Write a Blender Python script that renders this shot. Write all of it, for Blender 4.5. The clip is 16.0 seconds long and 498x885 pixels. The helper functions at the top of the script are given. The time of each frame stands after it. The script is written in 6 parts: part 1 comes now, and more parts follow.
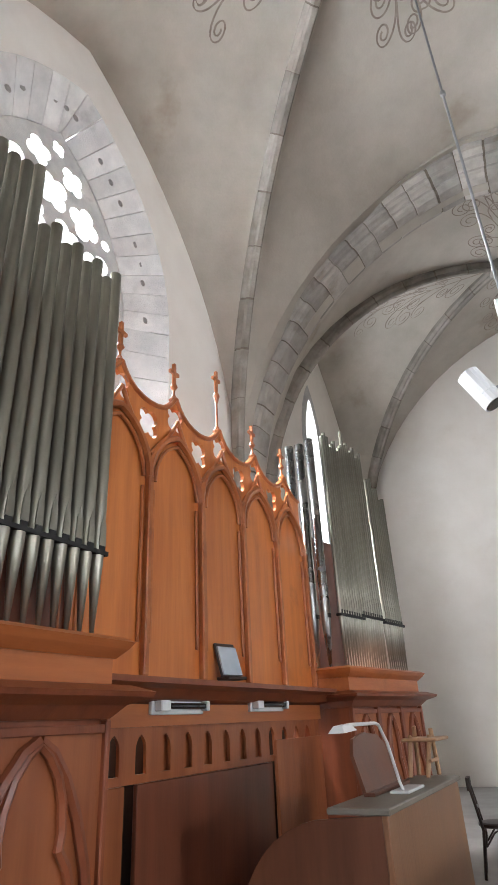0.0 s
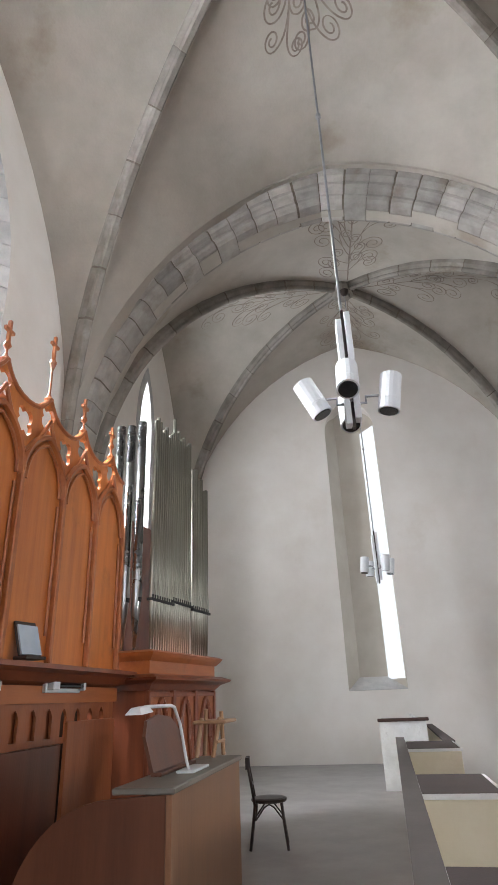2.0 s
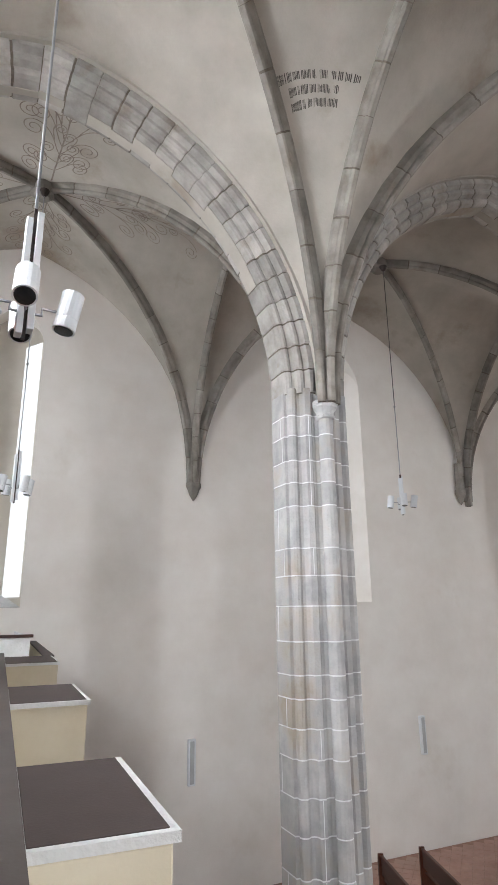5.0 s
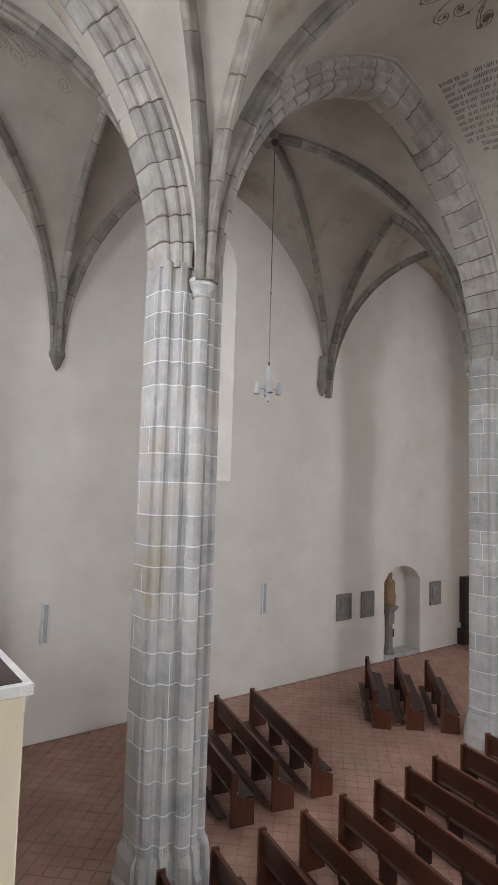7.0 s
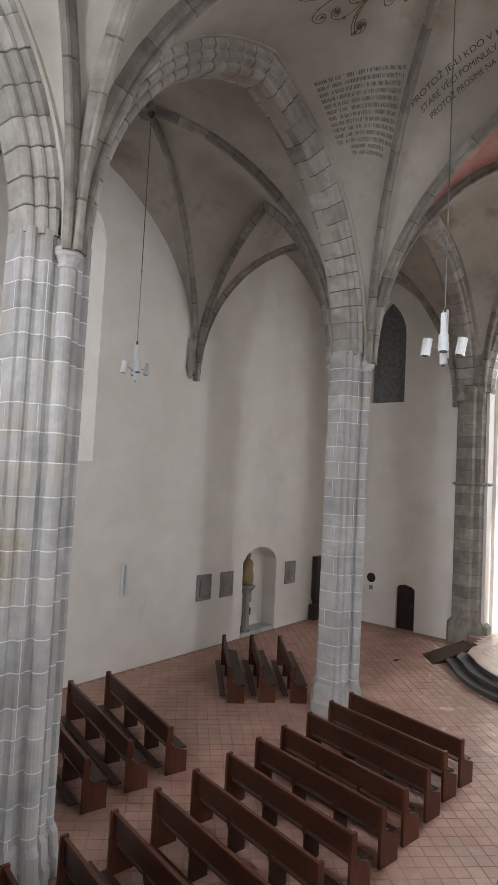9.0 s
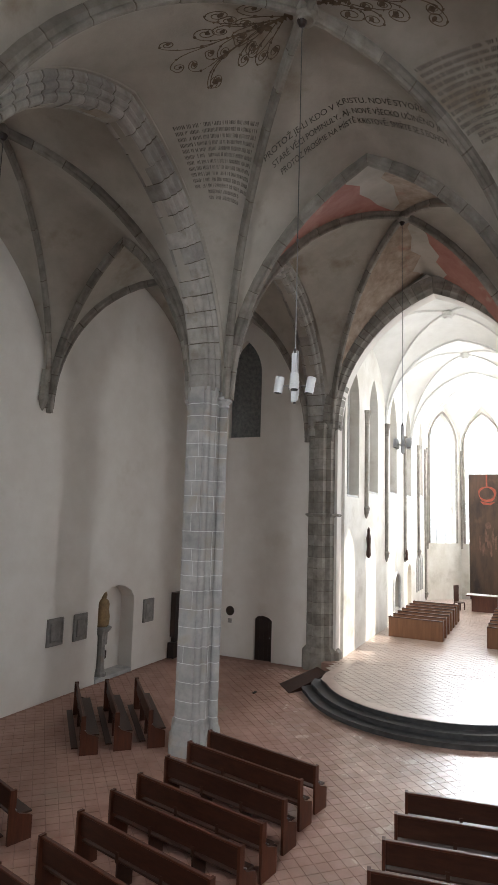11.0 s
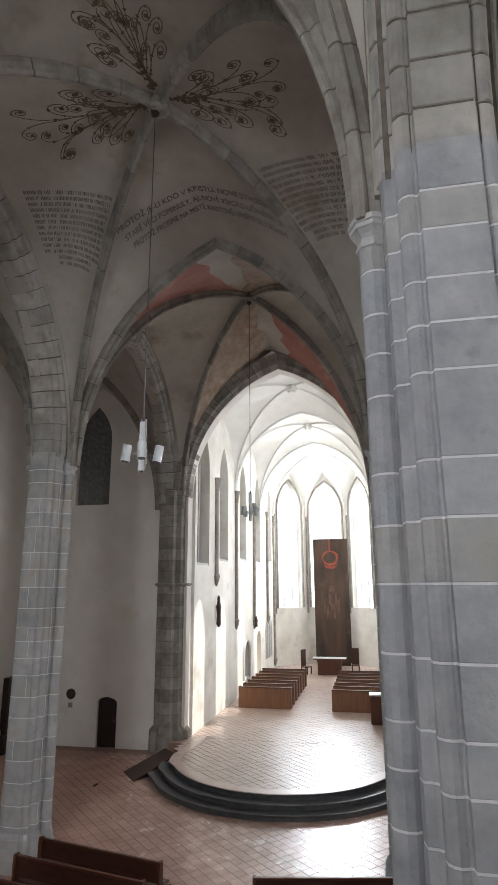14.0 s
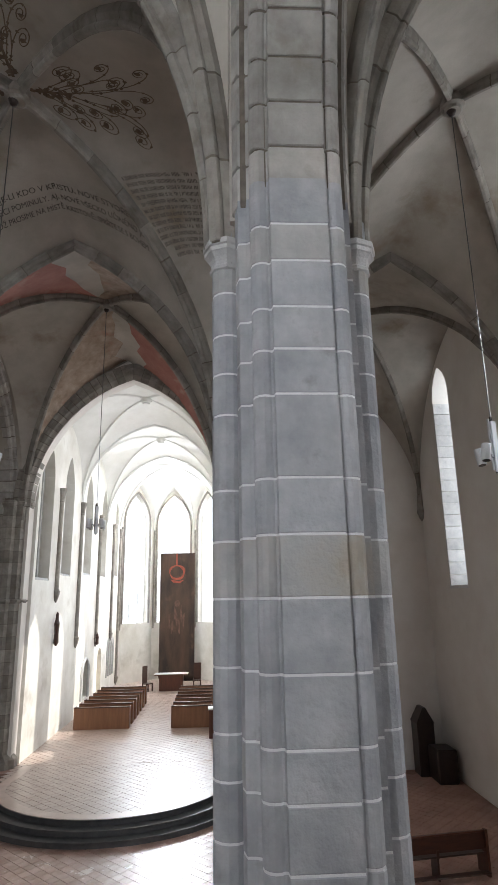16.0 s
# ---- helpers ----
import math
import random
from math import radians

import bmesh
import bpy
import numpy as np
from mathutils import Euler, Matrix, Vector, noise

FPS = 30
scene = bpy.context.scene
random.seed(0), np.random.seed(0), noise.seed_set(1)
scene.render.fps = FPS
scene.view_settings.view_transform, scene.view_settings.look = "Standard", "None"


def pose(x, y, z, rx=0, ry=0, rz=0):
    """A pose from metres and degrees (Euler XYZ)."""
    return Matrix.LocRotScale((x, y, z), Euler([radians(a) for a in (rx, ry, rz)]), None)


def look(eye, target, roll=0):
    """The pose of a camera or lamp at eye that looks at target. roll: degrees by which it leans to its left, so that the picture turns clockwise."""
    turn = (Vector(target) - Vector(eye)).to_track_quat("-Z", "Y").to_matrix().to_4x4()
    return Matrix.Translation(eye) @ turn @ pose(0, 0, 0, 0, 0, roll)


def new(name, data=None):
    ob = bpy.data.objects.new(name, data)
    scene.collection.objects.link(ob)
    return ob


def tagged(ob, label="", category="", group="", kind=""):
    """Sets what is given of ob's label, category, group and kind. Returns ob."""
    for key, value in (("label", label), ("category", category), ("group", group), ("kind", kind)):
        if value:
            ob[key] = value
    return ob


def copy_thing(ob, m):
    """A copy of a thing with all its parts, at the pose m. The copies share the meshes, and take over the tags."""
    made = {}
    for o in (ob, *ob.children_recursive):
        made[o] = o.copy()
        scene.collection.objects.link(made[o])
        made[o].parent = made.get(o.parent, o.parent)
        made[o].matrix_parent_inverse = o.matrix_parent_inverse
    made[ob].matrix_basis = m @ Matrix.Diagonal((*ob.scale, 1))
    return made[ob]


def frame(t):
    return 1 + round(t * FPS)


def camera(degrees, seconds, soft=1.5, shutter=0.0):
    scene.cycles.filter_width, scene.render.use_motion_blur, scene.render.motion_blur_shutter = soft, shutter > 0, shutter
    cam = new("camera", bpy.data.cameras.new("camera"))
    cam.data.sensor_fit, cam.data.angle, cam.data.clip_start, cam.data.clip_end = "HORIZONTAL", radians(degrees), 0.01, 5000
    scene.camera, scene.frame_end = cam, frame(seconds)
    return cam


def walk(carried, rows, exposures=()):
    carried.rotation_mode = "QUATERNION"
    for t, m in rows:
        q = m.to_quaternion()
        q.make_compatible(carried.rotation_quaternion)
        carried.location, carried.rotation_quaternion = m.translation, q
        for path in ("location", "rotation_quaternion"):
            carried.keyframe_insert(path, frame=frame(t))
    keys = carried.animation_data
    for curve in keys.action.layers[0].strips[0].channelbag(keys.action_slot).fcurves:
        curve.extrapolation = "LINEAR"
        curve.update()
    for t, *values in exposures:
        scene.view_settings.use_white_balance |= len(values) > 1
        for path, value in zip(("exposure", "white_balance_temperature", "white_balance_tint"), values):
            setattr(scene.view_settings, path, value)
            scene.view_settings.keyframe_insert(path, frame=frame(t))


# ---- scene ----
# ===== camera =====
EYE = 6.0
cam = camera(45.89, 16.0)
# t, yaw, pitch, lean, and the small sway of the hand in metres
PATH = [
    (0.0, 27.38, 25.60, -2.87, 0.010, 0.047, 0.005),
    (0.5, 23.51, 24.97, -2.82, 0.013, 0.044, 0.006),
    (1.0, 19.04, 24.49, -2.71, 0.003, 0.032, 0.003),
    (1.5, 14.45, 23.97, -2.52, 0.002, 0.027, 0.004),
    (2.0, 9.47, 23.55, -2.18, -0.015, 0.028, 0.000),
    (2.5, 3.97, 23.11, -1.81, -0.023, 0.027, 0.003),
    (3.0, -2.01, 22.56, -1.39, -0.029, 0.034, -0.002),
    (3.5, -8.15, 21.80, -1.10, -0.029, 0.028, -0.003),
    (4.0, -14.09, 20.53, -0.83, -0.028, 0.025, -0.004),
    (4.5, -19.46, 18.63, -0.55, -0.026, 0.026, -0.007),
    (5.0, -24.43, 15.87, -0.61, -0.010, 0.032, -0.012),
    (7.5, -40.25, 3.10, 2.26, -0.005, 0.070, -0.017),
    (8.0, -43.40, 2.88, 2.56, -0.006, 0.075, -0.009),
    (8.5, -46.86, 2.86, 2.85, -0.015, 0.075, 0.002),
    (9.0, -50.57, 3.14, 2.92, -0.019, 0.068, 0.006),
    (9.5, -54.33, 3.66, 2.80, -0.011, 0.059, 0.004),
    (10.0, -57.88, 4.57, 2.47, -0.008, 0.048, -0.001),
    (12.5, -71.47, 10.86, 0.75, 0.021, -0.002, 0.040),
    (13.0, -73.66, 11.91, 0.48, 0.022, -0.018, 0.055),
    (13.5, -75.88, 12.88, 0.09, 0.026, -0.034, 0.060),
    (14.0, -78.41, 13.61, -0.32, 0.032, -0.053, 0.060),
    (14.5, -81.55, 14.11, -0.68, 0.032, -0.073, 0.067),
    (15.0, -85.15, 14.57, -0.80, 0.026, -0.099, 0.059),
    (15.5, -88.99, 14.83, -0.93, 0.021, -0.121, 0.067),
    (16.0, -92.98, 14.77, -1.03, 0.016, -0.132, 0.068),
]


def cam_pose(yaw, pitch, lean, dx, dy, dz):
    """A camera that stands at the gallery rail: heading, tilt and lean in degrees."""
    a = Matrix.Rotation(radians(yaw), 4, "Z") @ Matrix.Rotation(radians(90 + pitch), 4, "X") @ Matrix.Rotation(radians(lean), 4, "Z")
    return Matrix.Translation((dx, dy, EYE + dz)) @ a


walk(cam, [(t, cam_pose(*r)) for t, *r in PATH],
     exposures=[(0, 0.68, 6300, 11), (2.5, 0.45, 6250, 11), (3.5, 0.45, 6300, 11), (5, 0.60, 6300, 11), (7.5, 0.26, 6400, 11), (9, 0.14, 6400, 11), (10, 0.02, 6450, 10), (12.5, -0.48, 6400, 10), (14, -0.50, 6350, 10), (16, -0.46, 6250, 10)])

# ===== plan, in metres: x east, y north =====
XW, X1, X2, X3 = -4.1, 4.75, 13.9, 23.1        # west wall, first piers, second piers, east wall
YN, YS, YNW, YSW = 8.1, -0.78, 14.0, -8.2      # arcades and aisle walls
YC = 3.705
ZS = 9.1                                       # springing of the vaults
GAL = 4.69                                     # gallery floor
CH0, CH1 = 7.1, -0.3                           # chancel side walls
CZ = 0.45                                      # chancel floor
CX = 46.0                                      # east end of the chancel

# ===== light =====
world = bpy.data.worlds.new("sky")
scene.world = world
world.use_nodes = True
wn = world.node_tree
sky = wn.nodes.new("ShaderNodeTexSky")
sky.sky_type = "NISHITA"
sky.sun_disc = False
sky.sun_elevation = radians(42)
sky.sun_rotation = radians(172)
wn.links.new(sky.outputs[0], wn.nodes["Background"].inputs[0])
wn.nodes["Background"].inputs[1].default_value = 0.15

sun = new("sun", bpy.data.lights.new("sun", "SUN"))
sun.data.energy = 5.0
sun.data.angle = radians(0.5)
sun.data.color = (1.0, 0.95, 0.86)
sun.matrix_world = look((0, 0, 0), (-0.10, 0.74, -0.66))


def window_light(name, at, toward, w, h, power, colour=(0.93, 0.963, 1.0), spread=150):
    """Daylight that comes in through a window's opening."""
    l = bpy.data.lights.new(name, "AREA")
    l.shape, l.size, l.size_y, l.energy, l.color, l.spread = "RECTANGLE", w, h, power, colour, radians(spread)
    ob = new(name, l)
    ob.matrix_world = look(at, Vector(at) + Vector(toward))
    return ob


window_light("light_west", (XW - 1.5, YC, 12.2), (1, 0, -0.5), 2.8, 4.2, 2700, spread=175)
window_light("light_west_aisle", (XW - 0.36, 11.0, 10.5), (1, 0, 0.05), 0.7, 3.4, 190, spread=172)
for x, z, dip, p in ((0.2, 8.6, -1.2, 320), (0.2, 11.6, -0.5, 120), (9.3, 8.6, -1.2, 560), (9.3, 11.6, 0.0, 210)):
    window_light("light_south", (x, YSW - 0.7, z), (0, 1, dip), 1.3, 2.2, p, spread=165)
window_light("light_south", (20.1, YSW - 0.84, 10.2), (0, 1, 0), 1.3, 7.0, 95, spread=178)
for x in (25.5, 29.2, 33.6, 38.2):
    window_light("light_chancel_south", (x, CH1 - 0.7, 9.4), (0, 1, 0), 1.7, 6.0, 210)
# added lamp inside the closed second niche, brightens its right reveal
window_light("light_north", (9.16, YNW + 0.50, 9.6), (1, -0.6, 0), 0.4, 6.4, 9, spread=160)
window_light("light_apse", (CX + 1.5, 3.4, 11.2), (-1, 0, -0.5), 2.2, 5.6, 3900, spread=150)
window_light("light_apse", (CX - 1.0, 6.4, 8.8), (-0.63, -0.77, 0), 1.8, 8.6, 340)
window_light("light_apse", (CX - 1.0, 0.4, 8.8), (-0.63, 0.77, 0), 1.8, 8.6, 340)


def glow(name, strength):
    m = bpy.data.materials.new(name)
    m.use_nodes = True
    n = m.node_tree.nodes
    n.remove(n["Principled BSDF"])
    e = n.new("ShaderNodeEmission")
    e.inputs[0].default_value, e.inputs[1].default_value = (0.93, 0.97, 1.0, 1), strength
    m.node_tree.links.new(e.outputs[0], n["Material Output"].inputs[0])
    return m


BRIGHT_SKY = glow("bright_overcast_sky", 2.4)
WEST_SKY = glow("white_sky_to_the_west", 2.6)
SOFT_GLOW = glow("soft_white_glow", 0.8)

# ===== materials =====
def mat(name, a, b, scale=3.0, rough=0.8, bump=0.1, fine=40.0, metal=0.0, vary=0.0, stain=None, stain_scale=0.5, stain_at=0.6,
        stretch=(1, 1, 1), detail=6.0, coat=0.0):
    """Two tones in soft patches, a fine grain in the relief, optional stains, optional difference from piece to piece."""
    m = bpy.data.materials.new(name)
    m.use_nodes = True
    n, l = m.node_tree.nodes, m.node_tree.links
    p = n["Principled BSDF"]
    p.inputs["Metallic"].default_value = metal
    p.inputs["Coat Weight"].default_value = coat
    g = n.new("ShaderNodeNewGeometry")
    mp = n.new("ShaderNodeMapping")
    mp.inputs["Scale"].default_value = stretch
    l.new(g.outputs["Position"], mp.inputs[0])
    n1 = n.new("ShaderNodeTexNoise")
    n1.inputs["Scale"].default_value, n1.inputs["Detail"].default_value, n1.inputs["Roughness"].default_value = scale, detail, 0.62
    l.new(mp.outputs[0], n1.inputs["Vector"])
    r = n.new("ShaderNodeValToRGB")
    r.color_ramp.elements[0].position, r.color_ramp.elements[1].position = 0.32, 0.68
    r.color_ramp.elements[0].color, r.color_ramp.elements[1].color = (*a, 1), (*b, 1)
    l.new(n1.outputs["Fac"], r.inputs[0])
    col = r.outputs[0]
    if stain:
        n3 = n.new("ShaderNodeTexNoise")
        n3.inputs["Scale"].default_value, n3.inputs["Detail"].default_value = stain_scale, 7
        n3.inputs["Roughness"].default_value = 0.6
        l.new(g.outputs["Position"], n3.inputs["Vector"])
        r3 = n.new("ShaderNodeValToRGB")
        r3.color_ramp.elements[0].position, r3.color_ramp.elements[1].position = stain_at, stain_at + 0.16
        r3.color_ramp.elements[1].color = (0.85, 0.85, 0.85, 1)
        l.new(n3.outputs["Fac"], r3.inputs[0])
        mx = n.new("ShaderNodeMixRGB")
        mx.inputs[2].default_value = (*stain, 1)
        l.new(r3.outputs[0], mx.inputs[0])
        l.new(col, mx.inputs[1])
        col = mx.outputs[0]
    if vary:
        oi = n.new("ShaderNodeObjectInfo")
        hs = n.new("ShaderNodeHueSaturation")
        mr = n.new("ShaderNodeMapRange")
        mr.inputs["To Min"].default_value, mr.inputs["To Max"].default_value = 1 - vary, 1 + vary
        l.new(oi.outputs["Random"], mr.inputs[0])
        l.new(mr.outputs[0], hs.inputs["Value"])
        l.new(col, hs.inputs["Color"])
        col = hs.outputs[0]
    l.new(col, p.inputs["Base Color"])
    n2 = n.new("ShaderNodeTexNoise")
    n2.inputs["Scale"].default_value, n2.inputs["Detail"].default_value = fine, 4
    l.new(mp.outputs[0], n2.inputs["Vector"])
    mr2 = n.new("ShaderNodeMapRange")
    mr2.inputs["To Min"].default_value, mr2.inputs["To Max"].default_value = rough * 0.85, min(1, rough * 1.12)
    l.new(n1.outputs["Fac"], mr2.inputs[0])
    l.new(mr2.outputs[0], p.inputs["Roughness"])
    if bump:
        add = n.new("ShaderNodeMath")
        l.new(n1.outputs["Fac"], add.inputs[0])
        l.new(n2.outputs["Fac"], add.inputs[1])
        bp = n.new("ShaderNodeBump")
        bp.inputs["Strength"].default_value, bp.inputs["Distance"].default_value = bump, 0.02
        l.new(add.outputs[0], bp.inputs["Height"])
        l.new(bp.outputs[0], p.inputs["Normal"])
    return m


PLASTER = mat("wall_plaster", (0.765, 0.722, 0.667), (0.845, 0.812, 0.765), 0.9, 0.92, 0.12, 30, stain=(0.66, 0.60, 0.52), stain_scale=0.35, stain_at=0.62)
# stained plaster; base tone also lowered to carry the dim light up there
WEB = mat("dimmed_vault_plaster", (0.36, 0.33, 0.282), (0.535, 0.502, 0.445), 0.55, 0.94, 0.18, 26, stain=(0.255, 0.195, 0.13), stain_scale=0.5, stain_at=0.565)
WEB_RED = mat("painted_vault_plaster", (0.33, 0.125, 0.10), (0.43, 0.21, 0.17), 1.5, 0.94, 0.18, 26, stain=(0.52, 0.44, 0.36), stain_scale=0.8, stain_at=0.56)
CHANCEL_PLASTER = mat("chancel_plaster", (0.68, 0.65, 0.58), (0.84, 0.82, 0.77), 0.9, 0.92, 0.25, 12, stain=(0.50, 0.46, 0.39), stain_scale=0.55, stain_at=0.56)
WEB_OLD = mat("flaking_vault_paint", (0.25, 0.18, 0.13), (0.46, 0.37, 0.29), 2.4, 0.94, 0.2, 26, stain=(0.34, 0.15, 0.11), stain_scale=1.1, stain_at=0.58)
STONE = mat("grey_sandstone", (0.31, 0.318, 0.336), (0.50, 0.502, 0.512), 2.2, 0.88, 0.5, 22, vary=0.10, stain=(0.235, 0.225, 0.21), stain_scale=3.0, stain_at=0.61)
STONE_OCHRE = mat("ochre_grey_sandstone", (0.37, 0.368, 0.365), (0.58, 0.567, 0.545), 2.4, 0.88, 0.36, 30, vary=0.12, stain=(0.385, 0.335, 0.262), stain_scale=1.2, stain_at=0.52)
RIBSTONE = mat("brown_sandstone", (0.20, 0.182, 0.157), (0.35, 0.325, 0.288), 2.6, 0.9, 0.3, 34, vary=0.22, stain=(0.175, 0.147, 0.115), stain_scale=1.8, stain_at=0.56)
ARCH_STONE = mat("pale_brown_sandstone", (0.29, 0.273, 0.247), (0.47, 0.45, 0.417), 2.6, 0.9, 0.3, 34, vary=0.2, stain=(0.25, 0.215, 0.17), stain_scale=1.8, stain_at=0.57)
MORTAR = mat("lime_mortar", (0.74, 0.74, 0.74), (0.84, 0.84, 0.84), 8, 0.95, 0.2, 90)
RIBMORTAR = mat("brown_old_mortar", (0.115, 0.095, 0.075), (0.20, 0.17, 0.14), 8, 0.95, 0.2, 90)
PALE_STONE = mat("pale_stone", (0.46, 0.46, 0.46), (0.64, 0.63, 0.61), 3.2, 0.9, 0.35, 50, vary=0.12, stain=(0.30, 0.29, 0.28), stain_scale=2.0, stain_at=0.62)
WHITEWASH = mat("whitewashed_web", (0.76, 0.75, 0.71), (0.85, 0.84, 0.81), 1.2, 0.92, 0.12, 20)
WOOD = mat("orange_pine", (0.43, 0.122, 0.027), (0.60, 0.20, 0.047), 2.2, 0.42, 0.06, 18, stretch=(4, 4, 0.35), stain=(0.22, 0.07, 0.022), stain_scale=1.6, stain_at=0.62, vary=0.08)
WOOD_H = mat("orange_pine_rail", (0.33, 0.092, 0.028), (0.47, 0.152, 0.044), 2.2, 0.38, 0.06, 18, stretch=(4, 0.4, 4), stain=(0.18, 0.055, 0.02), stain_scale=1.6, stain_at=0.62, vary=0.08)
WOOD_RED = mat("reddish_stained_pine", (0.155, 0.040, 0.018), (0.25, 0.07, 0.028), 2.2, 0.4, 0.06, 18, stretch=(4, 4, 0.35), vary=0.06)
BENCH = mat("dark_walnut_stain", (0.036, 0.012, 0.007), (0.066, 0.023, 0.012), 3.0, 0.44, 0.06, 30, stretch=(5, 0.6, 5), vary=0.15)
BENCH_END = mat("brown_bench_end", (0.066, 0.019, 0.010), (0.115, 0.036, 0.017), 3.0, 0.44, 0.06, 30, stretch=(4, 4, 0.5), vary=0.15)
PIPE = mat("tin_pipe", (0.25, 0.242, 0.20), (0.34, 0.328, 0.275), 2.4, 0.38, 0.02, 30, metal=0.85, vary=0.14, stretch=(3, 3, 0.6))
PIPE_BRIGHT = mat("polished_pipe", (0.24, 0.24, 0.235), (0.32, 0.32, 0.31), 2.4, 0.28, 0.0, 30, metal=1.0)
BLACK = mat("matt_black", (0.012, 0.012, 0.012), (0.02, 0.02, 0.02), 8, 0.8, 0.1)
TILE = mat("terracotta_tile", (0.38, 0.205, 0.158), (0.54, 0.335, 0.27), 1.2, 0.55, 0.12, 50, vary=0.14, stain=(0.40, 0.28, 0.22), stain_scale=0.7, stain_at=0.55)
TILE_LIT = mat("worn_lit_tile", (0.45, 0.282, 0.228), (0.60, 0.42, 0.355), 1.6, 0.27, 0.12, 50, vary=0.12, stain=(0.46, 0.29, 0.22), stain_scale=0.8, stain_at=0.60)
TILE_CHANCEL = mat("pale_chancel_tile", (0.45, 0.335, 0.28), (0.60, 0.475, 0.41), 1.6, 0.30, 0.10, 50, vary=0.12, stain=(0.46, 0.28, 0.20), stain_scale=0.8, stain_at=0.60)
GROUT = mat("grey_grout", (0.30, 0.175, 0.138), (0.39, 0.25, 0.205), 5, 0.9, 0.1)
SCREED = mat("grey_screed", (0.30, 0.285, 0.27), (0.40, 0.385, 0.37), 1.6, 0.7, 0.06, 60, stain=(0.25, 0.235, 0.22), stain_scale=0.8)
STEP = mat("dark_stone_step", (0.055, 0.055, 0.058), (0.10, 0.10, 0.10), 4, 0.5, 0.12, 60)
WHITE = mat("white_enamel", (0.74, 0.76, 0.78), (0.80, 0.82, 0.83), 4, 0.3, 0.0)
LENS = mat("dark_lamp_glass", (0.02, 0.02, 0.022), (0.04, 0.04, 0.042), 8, 0.12, 0.0)
DARK_ROD = mat("dark_painted_rod", (0.05, 0.05, 0.05), (0.09, 0.088, 0.085), 8, 0.5, 0.02)
STEEL = mat("grey_steel", (0.30, 0.31, 0.32), (0.40, 0.41, 0.42), 8, 0.35, 0.03, metal=0.9)
DARKWOOD = mat("near_black_wood", (0.018, 0.010, 0.008), (0.035, 0.02, 0.015), 4, 0.4, 0.06, vary=0.1)
BROWN_TOP = mat("brown_felt_cover", (0.060, 0.044, 0.040), (0.085, 0.064, 0.058), 3, 0.85, 0.08, 80)
# tan, a darker tone than the wall plaster
NICHE_PLASTER = mat("tan_niche_plaster", (0.50, 0.455, 0.385), (0.60, 0.56, 0.49), 1.2, 0.92, 0.12, 30)
CREAM = mat("cream_plaster", (0.66, 0.58, 0.43), (0.74, 0.67, 0.53), 2, 0.9, 0.1, 30)
WHITE_PLASTER = mat("chipped_white_plaster", (0.70, 0.70, 0.68), (0.82, 0.82, 0.81), 6, 0.9, 0.4, 40, stain=(0.40, 0.38, 0.36), stain_scale=6, stain_at=0.62)
SLAB = mat("grave_slab_stone", (0.22, 0.21, 0.20), (0.34, 0.32, 0.30), 5, 0.85, 0.6, 40, stain=(0.30, 0.22, 0.17), stain_scale=2)
STATUE = mat("ochre_limewood", (0.20, 0.13, 0.065), (0.34, 0.23, 0.11), 7, 0.7, 0.3, 40, stain=(0.18, 0.10, 0.05), stain_scale=5)
PAINT_INK = mat("faded_vault_ink", (0.05, 0.045, 0.04), (0.10, 0.09, 0.08), 9, 0.95, 0.0)
PAINT_FAINT = mat("worn_grey_ink", (0.09, 0.08, 0.07), (0.24, 0.22, 0.195), 12, 0.95, 0.0)
PAINT_LINE = mat("faded_brown_line", (0.19, 0.15, 0.125), (0.34, 0.29, 0.25), 7, 0.95, 0.0)
PAINT_FLOWER = mat("red_brown_flower", (0.105, 0.078, 0.052), (0.215, 0.16, 0.112), 7, 0.95, 0.0)
CANVAS = mat("dark_canvas", (0.020, 0.013, 0.010), (0.105, 0.060, 0.040), 0.9, 0.65, 0.05, 30, stretch=(1, 1.4, 0.35), stain=(0.15, 0.085, 0.055), stain_scale=0.9, stain_at=0.58)
CANVAS_RED = mat("red_oil_paint", (0.22, 0.045, 0.025), (0.42, 0.09, 0.05), 3, 0.6, 0.05)
CANVAS_GLOW = mat("pale_oil_paint", (0.06, 0.032, 0.022), (0.18, 0.10, 0.07), 4, 0.6, 0.05)
BLOCKED_WIN = mat("grey_blocked_window", (0.27, 0.262, 0.245), (0.38, 0.37, 0.35), 3, 0.7, 0.2, 30)
LEADED = mat("grey_leaded_glass", (0.10, 0.105, 0.105), (0.20, 0.205, 0.20), 6, 0.25, 0.05, 30)
CONSOLE = mat("flat_brown_board", (0.19, 0.085, 0.042), (0.27, 0.13, 0.065), 2.0, 0.4, 0.05, 20, stretch=(4, 4, 0.4))
CONSOLE_DARK = mat("dark_brown_board", (0.095, 0.032, 0.017), (0.15, 0.054, 0.027), 2.0, 0.4, 0.05, 20, stretch=(4, 4, 0.4))
GREYTOP = mat("grey_worn_top", (0.16, 0.145, 0.12), (0.24, 0.22, 0.185), 4, 0.5, 0.06)
TAN = mat("tan_beech", (0.36, 0.20, 0.10), (0.46, 0.28, 0.15), 4, 0.5, 0.05)

